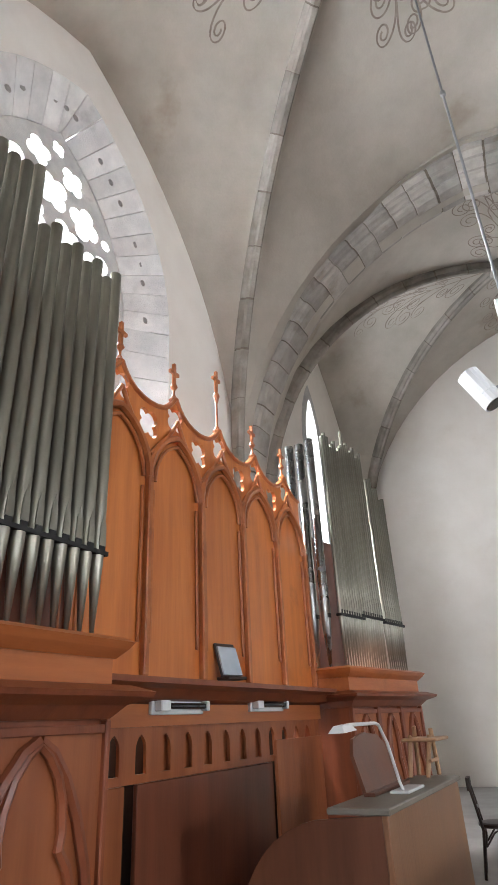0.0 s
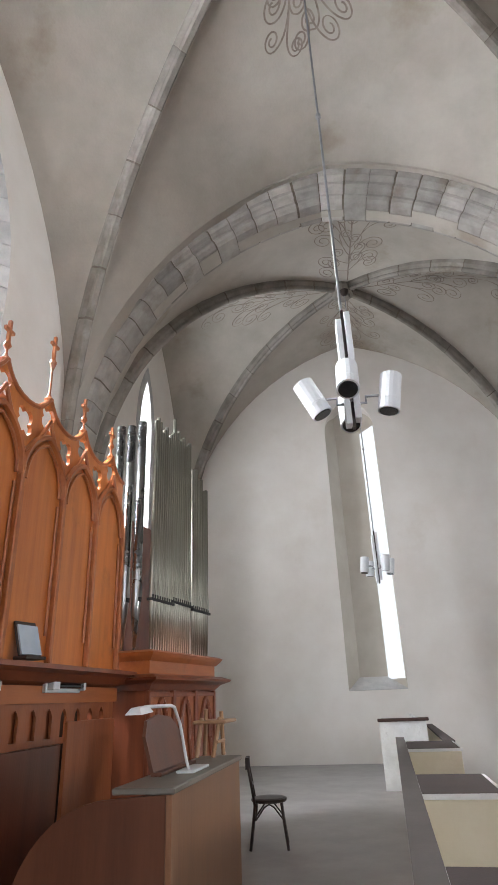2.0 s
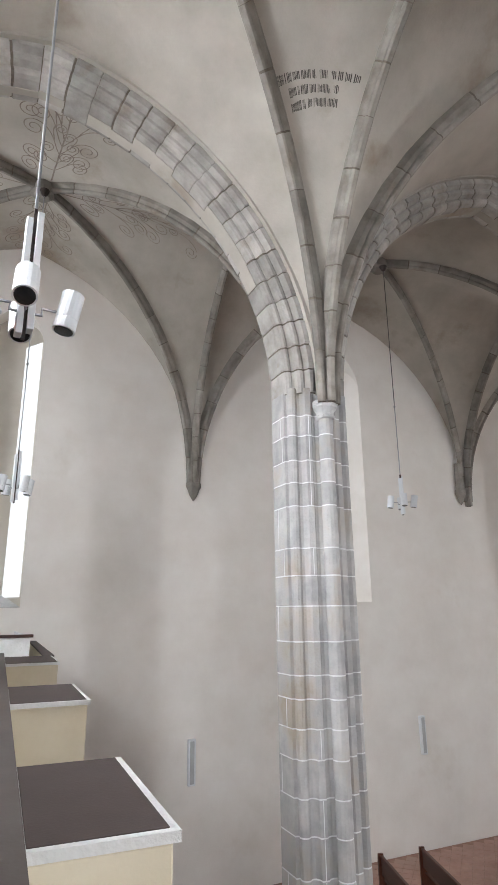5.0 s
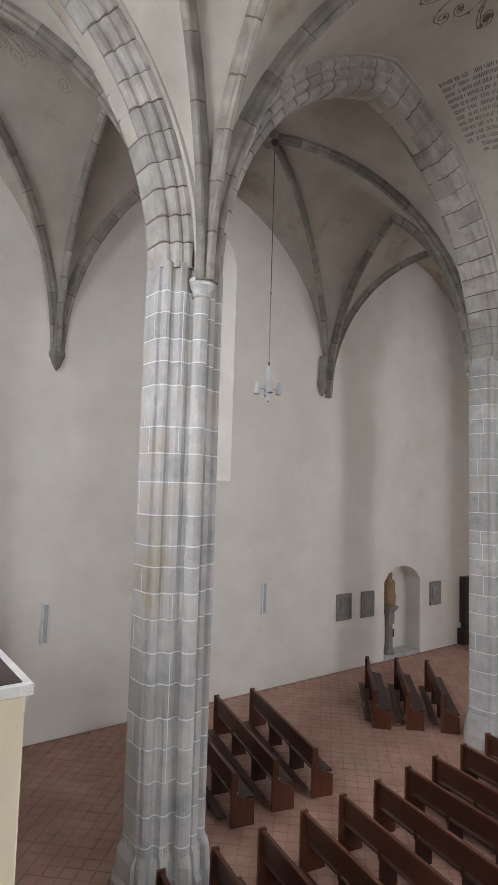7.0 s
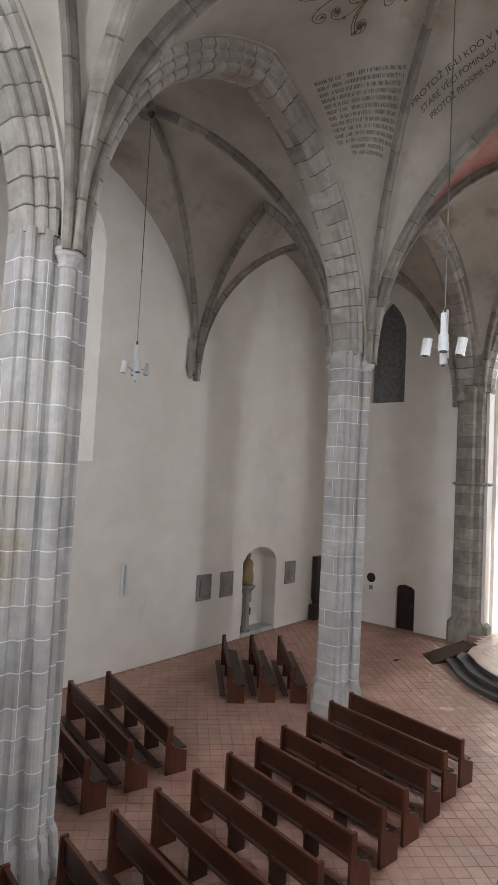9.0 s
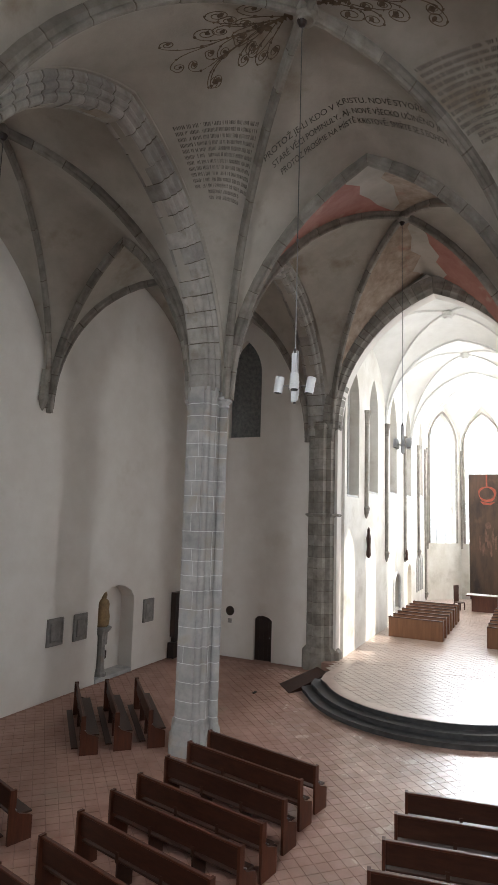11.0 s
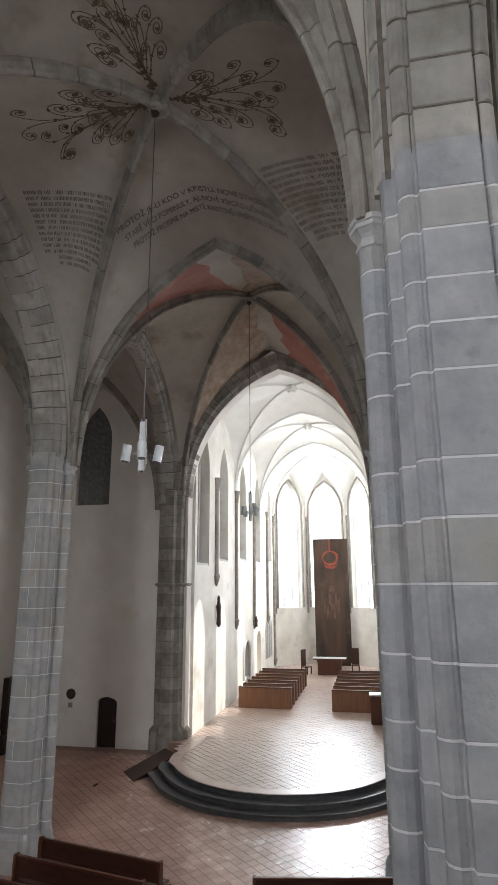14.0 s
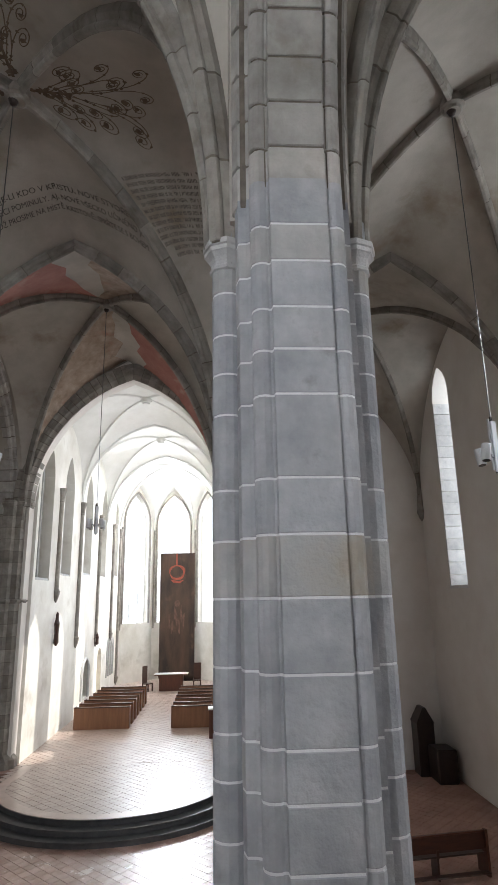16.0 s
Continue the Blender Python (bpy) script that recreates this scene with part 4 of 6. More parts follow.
for k in range(5):
    m = (edges_y[k] + edges_y[k + 1]) / 2
    qs.append(foil(m, EYE + 2.0, 0.11, 4, 0.785))
    if k:
        qs.append(foil(edges_y[k], EYE + 1.85, 0.115, 4, 0.785))
part("back_panel", bm_plate(crest, qs, xplace(PX - 0.03), 0.03), WOOD, organ, "orange pine boarding with pierced quatrefoil crest")
for k in range(6):
    y = edges_y[k]
    part("mullion", bm_box((PX, y - 0.022, corn_z), (PX + 0.045, y + 0.022, EYE + 1.46), 0.008), WOOD_H, organ)
    part("bead", bm_cyl((PX + 0.012, y - 0.055, corn_z + 0.18), (PX + 0.012, y - 0.055, EYE + 1.38), 0.011, n=6), WOOD_H, organ)
    part("bead", bm_cyl((PX + 0.012, y + 0.055, corn_z + 0.18), (PX + 0.012, y + 0.055, EYE + 1.38), 0.011, n=6), WOOD_H, organ)
for k in range(5):
    a, b = edges_y[k], edges_y[k + 1]
    m = (a + b) / 2
    for off, r in ((0.0, 0.026), (0.06, 0.013)):
        pts = full_arch((PX + 0.02, a + off, EYE + 1.44), (PX + 0.02, b - off, EYE + 1.44), 0.40 - off * 1.1, 9)
        part("arch_moulding", bm_tube(pts, r, 6), WOOD_H, organ)
    # upper curved members that rise to the finials
    for s in (-1, 1):
        e = a if s < 0 else b
        pts = [Vector((PX + 0.02, e + (m - e) * f, EYE + 1.62 + 0.26 * f + 0.10 * f ** 3)) for f in (0, 0.2, 0.4, 0.6, 0.8, 1.0)]
        part("crest_moulding", bm_tube(pts, 0.016, 6), WOOD_H, organ)
        pts = [Vector((PX + 0.0, e + (m - e) * f, EYE + 2.005 + 0.02 * f + 0.15 * f ** 3)) for f in (0, 0.25, 0.5, 0.7, 0.85, 1.0)]
        part("crest_edge", bm_tube(pts, 0.020, 6), WOOD_H, organ)
    tall = k == 2
    zf = EYE + 2.18
    fin = bm_lathe([(0.030, 0), (0.04, 0.02), (0.022, 0.04), (0.010, 0.07), (0.010, 0.10 + 0.18 * tall), (0.030, 0.13 + 0.22 * tall), (0.018, 0.16 + 0.22 * tall)], 8, m=Matrix.Translation((PX - 0.015, m, zf - 0.03)))
    h = 0.24 + 0.26 * tall
    bm_box((PX - 0.027, m - 0.012, zf + h - 0.14), (PX - 0.003, m + 0.012, zf + h + 0.06), bm=fin)
    bm_box((PX - 0.026, m - 0.055, zf + h - 0.03), (PX - 0.004, m + 0.055, zf + h - 0.005), bm=fin)
    part("finial", fin, WOOD_H, organ, "small carved cross finial")
# ledge below the middle
part("ledge", bm_loft([[(x, yy, z) for x, z in ((PX, corn_z), (PX + 0.05, corn_z), (PX + 0.22, corn_z - 0.02), (PX + 0.23, corn_z - 0.05), (PX + 0.17, corn_z - 0.07), (PX + 0.12, corn_z - 0.12), (PX, corn_z - 0.14))] for yy in (y_lo, y_hi)]), WOOD_RED, organ, "dark moulded ledge")
part("frieze", bm_box((PX, y_lo, EYE + 0.02), (PX + 0.05, y_hi, corn_z - 0.141)), WOOD_H, organ)
# boarding of the middle with a row of pointed slots, and sagging doors below
slots = []
for k in range(12):
    y = 2.60 + k * 0.218
    slots.append(arched(y - 0.045, y + 0.045, EYE - 0.20, EYE - 0.09, EYE - 0.015, 4))
board_z = EYE - 0.24
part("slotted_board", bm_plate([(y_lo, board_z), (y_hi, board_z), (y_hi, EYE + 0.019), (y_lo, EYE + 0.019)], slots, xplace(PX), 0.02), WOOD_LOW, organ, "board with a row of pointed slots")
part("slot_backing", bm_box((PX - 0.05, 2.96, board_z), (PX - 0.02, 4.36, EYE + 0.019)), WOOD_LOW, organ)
# a black sheet stands in for the shade inside the case
part("inner_dark", bm_box((PX - 0.30, y_lo, GAL), (PX - 0.25, y_hi, EYE + 0.1)), BLACK, organ, "black sheet standing in for the shade inside the case")
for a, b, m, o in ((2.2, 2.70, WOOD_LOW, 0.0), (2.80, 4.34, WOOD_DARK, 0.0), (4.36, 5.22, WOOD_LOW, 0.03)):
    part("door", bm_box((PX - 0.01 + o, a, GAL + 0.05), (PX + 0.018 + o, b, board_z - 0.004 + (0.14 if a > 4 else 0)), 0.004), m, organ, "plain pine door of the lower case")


def tower(base, ang, width, label, low, n):
    """A projecting pipe field on a panelled base; local u runs along its front."""
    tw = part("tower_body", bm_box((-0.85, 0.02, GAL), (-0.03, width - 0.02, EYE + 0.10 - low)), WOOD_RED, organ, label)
    tw.matrix_basis = pose(base[0], base[1], 0, 0, 0, ang)
    z0 = EYE + 0.10 - low
    # pipe-foot cornice and ledge, in two mouldings
    def mould(zs, outs, mtl, nm):
        rings = []
        for z, o in zip(zs, outs):
            rings.append([(-0.86, -o, z), (o, -o, z), (o, width + o, z), (-0.86, width + o, z)])
        return part(nm, bm_loft(rings), mtl, tw)
    mould((z0, z0 + 0.05, z0 + 0.08, z0 + 0.10, z0 + 0.13), (0.0, 0.05, 0.13, 0.14, 0.06), WOOD_RED, "ledge")
    mould((z0 + 0.13, z0 + 0.24), (0.0, 0.0), WOOD_H, "frieze")
    mould((z0 + 0.24, z0 + 0.28, z0 + 0.31, z0 + 0.33), (0.01, 0.05, 0.07, 0.03), WOOD_H, "cornice")
    top = z0 + 0.33
    # blind gothic panels of the base
    pw = width / n
    for k in range(n):
        a, b = k * pw + 0.06, (k + 1) * pw - 0.06
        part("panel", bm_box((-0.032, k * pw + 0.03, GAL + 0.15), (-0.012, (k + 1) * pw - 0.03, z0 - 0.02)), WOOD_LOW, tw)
        m, w, zt = (a + b) / 2, (b - a) / 2, z0 - 0.07
        for sg in (-1, 1):
            # outer pointed arch and, inside it, a cusped ogee
            outer_arc = [(0.0, 0.0), (0.22, -0.04), (0.45, -0.13), (0.68, -0.27), (0.86, -0.44), (0.97, -0.64)]
            inner_arc = [(0.0, -0.01), (0.16, -0.05), (0.32, -0.12), (0.42, -0.21), (0.45, -0.30), (0.42, -0.36), (0.56, -0.42), (0.68, -0.52), (0.75, -0.64), (0.78, -0.78)]
            for arc, r, o in ((outer_arc, 0.024, 0.0), (inner_arc, 0.020, 0.004)):
                pts = [Vector((o, m + sg * u * w, zt + v)) for u, v in arc]
                pts.append(Vector((o, pts[-1].y, GAL + 0.2)))
                part("arch_moulding", bm_tube(pts, r, 6), WOOD_RED, tw)
        part("panel_rail", bm_box((-0.012, a - 0.03, z0 - 0.055), (0.006, b + 0.03, z0 - 0.02), 0.004), WOOD_RED, tw)
    for k in range(n + 1):
        part("pilaster", bm_box((-0.03, k * pw - 0.03 if k else 0.0, GAL), (0.012, k * pw + 0.03 if k < n else width, z0 - 0.002), 0.006), WOOD_RED, tw)
    return tw, top


def pipe(parent, x, y, z, r, foot, h, material, n=12):
    """A flue pipe: pointed foot, flattened mouth, round body."""
    bm = bm_lathe([(r * 0.25, 0), (r * 0.95, foot - 0.06), (r, foot), (r, foot + h), (r * 0.86, foot + h), (r * 0.86, foot + h - 0.02)], n, m=Matrix.Translation((x, y, z)))
    ob = part("pipe", bm, material, parent, smooth=True)
    # the shade in the mouth's opening is drawn as a black block
    mo = bm_box((r * 0.72, -r * 0.55, foot - 0.012), (r * 1.01, r * 0.55, foot + 0.028), m=Matrix.Translation((x, y, z)))
    part("mouth", mo, BLACK, ob)
    lip = bm_loft([[(x + r * c, y + r * u * 1.02, z + foot + 0.03 + v) for u, v in ((-0.62, 0), (-0.5, 0.10), (0, 0.17), (0.5, 0.10), (0.62, 0))] for c in (0.80, 1.02)])
    part("upper_lip", lip, material, ob)
    return ob


# south tower: large dull pipes, rising towards its middle
twL, topL = tower((-1.84, 0.66), 0.0, 1.54, "panelled base under the large pipes", 0.045, 2)
for k in range(19):
    y = 1.50 - k * 0.080
    h = (1.72, 1.63, 1.70, 1.62, 1.69, 1.62, 1.70, 1.62, 1.92, 1.87, 1.84, 1.86, 1.93, 1.66, 1.72, 1.63, 1.7, 1.62, 1.7)[k]
    pipe(twL, -0.10, y, topL, 0.034, 0.40 if k < 8 else 0.46, h, PIPE)
# board added to keep the gaps between the pipes dark
part("back_board", bm_box((-0.34, 0.0, topL), (-0.31, 1.54, topL + 1.85)), WOOD_DARK, twL, "added dark board standing in for the shade between the pipes")
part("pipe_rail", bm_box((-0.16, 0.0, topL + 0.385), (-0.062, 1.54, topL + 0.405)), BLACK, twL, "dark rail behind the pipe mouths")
# north tower: slender pipes in three fields, with two bright pipes at its inner corner
twR, topR = tower((-1.84, 5.26), -9.0, 1.48, "panelled base under the slender pipes", 0.0, 3)
k = 0
for f, (y0, n, x, foot, h0, dh) in enumerate(((0.10, 9, -0.06, 0.47, 1.74, 0.0), (0.54, 9, -0.06, 0.50, 1.80, -0.005), (1.02, 9, -0.06, 0.48, 1.58, -0.03))):
    for j in range(n):
        r = 0.021
        h = h0 + dh * j + 0.05 * ((j * 7) % 3) + (0.08 if f == 0 and j < 2 else 0) + (0.20 if f == 1 and j == 0 else 0)
        pipe(twR, x, y0 + j * 0.049, topR, r, foot, h, PIPE, 10)
    part("pipe_rail", bm_box((x - 0.03, y0 - 0.03, topR + foot - 0.03), (x + 0.028, y0 + n * 0.049, topR + foot - 0.006)), BLACK, twR, "dark rail at the pipe mouths")
for x, y, h in ((-0.30, 0.02, 1.79), (-0.18, 0.03, 1.82), (-0.42, 0.01, 1.80)):
    pipe(twR, x, y, topR, 0.045, 0.44, h, PIPE_BRIGHT, 14)
# plain dark slab added for the shade behind the slender pipes
part("side_board", bm_box((-0.80, 0.30, topR), (-0.76, 1.42, topR + 1.5)), WOOD_DARK, twR, "added dark slab standing in for the shade behind the pipes")

# fittings on the organ
for y0, y1, z in ((2.83, 3.34, EYE + 0.075), (3.94, 4.46, EYE + 0.085)):
    lamp = empty("strip_lamp", label="small white strip lamp under the organ ledge", category="lamp", group="strip lamps on the organ")
    part("mount", bm_box((PX + 0.05, y0, z), (PX + 0.075, y1, z + 0.085), 0.004), WHITE, lamp)
    part("tube", bm_cyl((PX + 0.10, y0 + 0.12, z + 0.042), (PX + 0.10, y1 - 0.02, z + 0.042), 0.016, n=10), LENS, lamp)
    part("socket", bm_box((PX + 0.075, y0 + 0.02, z + 0.015), (PX + 0.125, y0 + 0.11, z + 0.07), 0.006), WHITE, lamp)
    part("socket", bm_box((PX + 0.075, y1 - 0.03, z + 0.015), (PX + 0.125, y1, z + 0.07), 0.006), WHITE, lamp)
mir = empty("tilted_plate", pose(PX + 0.10, 3.66, corn_z + 0.012, 0, 0, -12), label="small pale tilted plate standing on the organ ledge", category="plate")
part("face", bm_box((0.0, -0.09, 0.0), (0.012, 0.09, 0.19), m=pose(0, 0, 0.02, 0, -18, 0)), mat("pale_plate", (0.36, 0.41, 0.48), (0.50, 0.55, 0.60), 3, 0.25, 0), mir)
part("back_board", bm_box((-0.02, -0.095, -0.006), (-0.001, 0.095, 0.22), 0.004, m=pose(0, 0, 0.02, 0, -18, 0)), DARKWOOD, mir)
part("foot", bm_box((-0.06, -0.09, -0.008), (0.05, 0.09, 0.012), 0.004), DARKWOOD, mir)

# ===== console =====
con = empty("organ_console", pose(-0.99, 3.2, GAL), label="low brown organ console with a worn grey top", category="console")
CT_Z = 1.31 - 0.38
part("back_board", bm_box((-0.03, 0, 0), (0.0, 1.68, CT_Z - 0.03), 0.004), CONSOLE, con, "plain flat back board")
side = [(-0.03, 0), (-0.03, CT_Z - 0.03)] + [(-0.30 - 0.52 * math.sin(radians(a)), CT_Z - 0.58 + 0.53 * math.cos(radians(a))) for a in range(0, 91, 9)] + [(-0.82, 0.0)]
for y in (0.0, 1.65):
    part("side_cheek", bm_plate(side, [], lambda u, v, w, y=y: (u, y + w, v), 0.03), CONSOLE_DARK, con, "dark curved side cheek")
part("top", bm_box((-0.30, -0.02, CT_Z - 0.03), (0.02, 1.70, CT_Z), 0.006), GREYTOP, con)
part("keyboard", bm_box((-0.70, 0.03, CT_Z - 0.36), (-0.3, 1.65, CT_Z - 0.28), 0.004), CONSOLE_DARK, con)
std = empty("music_stand", pose(-1.22, 3.62, EYE - 0.38), label="brown wooden music desk leaning on the console", category="music stand")
part("desk", bm_plate([(0, 0), (0.74, 0), (0.72, 0.20), (0.60, 0.29), (0.36, 0.31), (0.12, 0.28), (0.02, 0.2)], [], lambda u, v, w: (-0.10 * v / 0.3 - w, u, v), 0.02), CONSOLE_DARK, std)
part("lip", bm_box((-0.02, 0, -0.0), (0.04, 0.74, 0.02), 0.004), CONSOLE_DARK, std)
dl = empty("desk_lamp", pose(-1.08, 3.78, EYE - 0.38), label="white bent-arm reading lamp on the console", category="lamp")
part("foot", bm_box((-0.06, -0.02, 0), (0.05, 0.34, 0.015), 0.005), WHITE, dl)
part("arm", bm_tube([(0, 0.05, 0.012), (0, 0.0, 0.06), (0.0, -0.14, 0.26), (0, -0.26, 0.352), (0, -0.32, 0.362), (0.0, -0.72, 0.362), (0, -0.80, 0.358)], 0.009, 8), WHITE, dl)
part("shade", bm_loft([[(-0.022, -0.76, 0.367), (0.022, -0.76, 0.367), (0.022, -0.88, 0.360), (-0.022, -0.88, 0.360)], [(-0.04, -0.73, 0.338), (0.04, -0.73, 0.338), (0.04, -0.91, 0.330), (-0.04, -0.91, 0.330)]]), WHITE, dl, "flat white lamp shade")
bk = empty("book_rest", pose(-1.15, 4.72, EYE - 0.38), label="small tan wooden stand with a flat top on the console", category="stand")
for a, b in (((0.0, 0.0, 0), (0.04, 0.06, 0.26)), ((0.02, 0.26, 0), (0.02, 0.20, 0.30)), ((-0.12, 0.0, 0), (-0.1, 0.06, 0.26)), ((-0.12, 0.24, 0), (-0.1, 0.20, 0.32))):
    part("leg", bm_cyl(a, b, 0.016, n=8), TAN, bk)
part("top", bm_box((-0.15, -0.02, 0.22), (0.10, 0.40, 0.245), 0.008), TAN, bk)
part("crossbar", bm_cyl((0.03, 0.0, 0.10), (0.03, 0.24, 0.10), 0.012, n=8), TAN, bk)


# ===== chair =====
def bent_chair(m):
    c = empty("bentwood_chair", m, label="dark bentwood chair with a round seat standing on the gallery", category="chair")
    s = 0.86
    part("seat", bm_lathe([(0.19 * s, 0.44 * s), (0.205 * s, 0.45 * s), (0.205 * s, 0.475 * s), (0.18 * s, 0.485 * s)], 20), DARKWOOD, c)
    for x, y in ((0.14, 0.14), (0.14, -0.14)):
        part("leg", bm_tube([(x * s, y * s, 0.44 * s), (x * 1.15 * s, y * 1.15 * s, 0.25 * s), (x * 1.4 * s, y * 1.4 * s, 0)], 0.016 * s, 8), DARKWOOD, c)
    for y in (0.14, -0.14):
        part("back_leg", bm_tube([(-0.22 * s, y * 1.2 * s, 0), (-0.16 * s, y * s, 0.42 * s), (-0.2 * s, y * 0.95 * s, 0.66 * s), (-0.24 * s, y * 0.9 * s, 0.88 * s)], 0.016 * s, 8), DARKWOOD, c)
    part("backrest", bm_loft([[(-0.235 * s + 0.02 * math.cos(k), -0.14 * s + 0.28 * s * k / 6, z) for z in (0.78 * s, 0.90 * s)][::1] + [(-0.255 * s, -0.14 * s + 0.28 * s * k / 6, z) for z in (0.90 * s, 0.78 * s)] for k in range(7)]), DARKWOOD, c)
    part("back_rail", bm_cyl((-0.185 * s, -0.13 * s, 0.62 * s), (-0.185 * s, 0.13 * s, 0.62 * s), 0.012, n=8), DARKWOOD, c)
    for a, b in (((0.14, 0.14), (0.14, -0.14)), ((0.14, 0.14), (-0.14, 0.14)), ((0.14, -0.14), (-0.14, -0.14)), ((-0.14, 0.14), (-0.14, -0.14))):
        pts = [Vector((a[0] * 1.1 * s, a[1] * 1.1 * s, 0.28 * s)), Vector(((a[0] * 0.7 + b[0] * 0.3) * s, (a[1] * 0.7 + b[1] * 0.3) * s, 0.40 * s)), Vector(((a[0] + b[0]) / 2 * s, (a[1] + b[1]) / 2 * s, 0.43 * s)),
               Vector(((a[0] * 0.3 + b[0] * 0.7) * s, (a[1] * 0.3 + b[1] * 0.7) * s, 0.40 * s)), Vector((b[0] * 1.1 * s, b[1] * 1.1 * s, 0.28 * s))]
        part("brace", bm_tube(pts, 0.009 * s, 6), DARKWOOD, c)
    return c


bent_chair(pose(-1.06, 6.68, GAL, 0, 0, 8))

# ===== parapet of the gallery =====
par = empty("parapet", pose(0.0, 0, 0, 0, 0, -2.1), label="stepped white gallery parapet with brown covered tops", kind="structure")
PT = EYE - 0.60
part("rail_wall", bm_box((0.0, -8.0, GAL - 0.4), (0.10, 10.1, PT - 0.03)), CREAM, par)
part("rail_top", bm_box((-0.012, -8.0, PT - 0.029), (0.108, 10.1, PT)), mat("grey_brown_cover", (0.11, 0.095, 0.085), (0.15, 0.13, 0.12), 3, 0.8, 0.06), par, "grey-brown covered rail")
for y0, y1, w in ((-3.6, -2.4, 0.46), (-0.9, 0.0, 0.46), (1.86, 2.78, 0.52), (4.56, 5.58, 0.635), (8.0, 9.2, 0.73)):
    part("block", bm_box((0.10, y0, GAL - 0.4), (w - 0.02, y1, PT - 0.035), 0.006), CREAM, par, "cream plastered block")
    part("edge", bm_plate([(0.09, y0 - 0.01), (w, y0 - 0.01), (w, y1 + 0.01), (0.09, y1 + 0.01)], [[(0.110, y0 + 0.018), (w - 0.027, y0 + 0.018), (w - 0.027, y1 - 0.004), (0.110, y1 - 0.004)]],
                          lambda u, v, z: (u, v, PT - 0.034 + z), 0.03), WHITE_PLASTER, par, "chipped white plaster edge")
    part("cover", bm_box((0.110, y0 + 0.018, PT - 0.03), (w - 0.027, y1 - 0.004, PT - 0.001)), BROWN_TOP, par, "dark brown cover")
part("low_wall", bm_box((0.30, -8.0, GAL - 0.4), (0.42, 7.99, GAL + 0.12)), CREAM, par)
part("far_wall", bm_box((0.64, 9.2, GAL - 0.4), (0.74, 14.1, PT - 0.03)), CREAM, par)
part("far_top", bm_box((0.62, 9.2, PT - 0.029), (0.76, 14.1, PT)), BROWN_TOP, par)
scr = empty("white_screen", pose(0.14, 10.15, GAL), label="white boarded screen with a dark rail at the gallery stair", category="screen")
part("board", bm_box((0, 0, 0), (0.70, 0.05, 0.92), 0.004), WHITE_PLASTER, scr)
part("side_board", bm_box((0.66, 0.05, 0), (0.70, 3.5, 0.92), 0.004), WHITE_PLASTER, scr)
part("rail", bm_box((-0.02, -0.03, 0.92), (0.74, 0.08, 0.965), 0.006), BENCH, scr, "dark brown handrail")

# ===== hanging lamps =====
def chandelier(x, y, z0, z1, turn, spots):
    """A hanging lamp: two upright white bars and tilted cylinder spots, from z0 up; its rod ends at z1."""
    L = empty("hanging_lamp", pose(x, y, z0, 0, 0, turn), label="white hanging lamp with tilted cylinder spotlights on a long rod", category="lamp", group="hanging lamps of the church")
    part("rod", bm_cyl((0, 0, 0.85), (0, 0, (z1 - z0) * 0.40 + 0.03), 0.011, n=8), STEEL, L)
    part("upper_rod", bm_cyl((0, 0, (z1 - z0) * 0.40 + 0.03), (0, 0, z1 - z0), 0.010, n=8), STEEL if x < 2 and y > 0 else DARK_ROD, L)
    part("knuckle", bm_lathe([(0.012, 0), (0.024, 0.01), (0.024, 0.05), (0.012, 0.06)], 8, m=Matrix.Translation((0, 0, (z1 - z0) * 0.40))), STEEL, L)
    part("rose", bm_lathe([(0.02, 0), (0.06, 0.03), (0.10, 0.12), (0.10, 0.14)], 12, m=Matrix.Translation((0, 0, z1 - z0 - 0.14))), DARKWOOD, L)
    part("bar", bm_box((-0.055, -0.045, 0), (-0.012, 0.045, 0.86), 0.004), WHITE, L)
    part("bar", bm_box((0.012, -0.045, 0.04), (0.055, 0.045, 0.92), 0.004), WHITE, L)
    part("spine", bm_box((-0.011, -0.02, -0.02), (0.011, 0.02, 0.95)), DARKWOOD, L)
    for a, tilt in spots:
        m = pose(0, 0, 0.17 if x == 0.10 else 0.24, 0, 0, a)
        ar = part("arm", bm_tube([m @ Vector((0.05, 0, 0)), m @ Vector((0.10, 0, 0)), m @ Vector((0.10, 0, 0.05)), m @ Vector((0.20, 0, 0.05))], 0.011, 6), STEEL, L)
        s = m @ pose(0.27, 0, 0.06, 0, tilt, 0)
        can = part("spot", bm_lathe([(0.066, -0.14), (0.076, -0.14), (0.076, -0.062), (0.073, -0.058), (0.076, -0.054), (0.076, 0.14), (0.069, 0.145)], 18, m=s), WHITE, L, "white cylinder spot", smooth=False)
        part("lens", bm_lathe([(0.062, -0.146), (0.066, -0.137)], 18, m=s), LENS, can)
    return L


FOUR = ((20, 9), (110, -7), (200, -8), (290, 10))
chandelier(0.10, 3.78, 7.70, 15.3, 4, ((0, 10), (90, 25), (180, 26), (262, -30)))
chandelier(0.44, 11.05, 7.85, 14.33, 10, FOUR)
chandelier(8.95, 11.05, 8.1, 14.70, 40, FOUR)
chandelier(9.29, 3.71, 7.95, 15.22, 0, FOUR)
chandelier(18.5, 3.70, 8.05, 15.70, 30, FOUR)
chandelier(9.32, -4.71, 8.0, 15.25, 15, FOUR)
chandelier(18.5, 11.0, 8.0, 14.5, 15, FOUR)


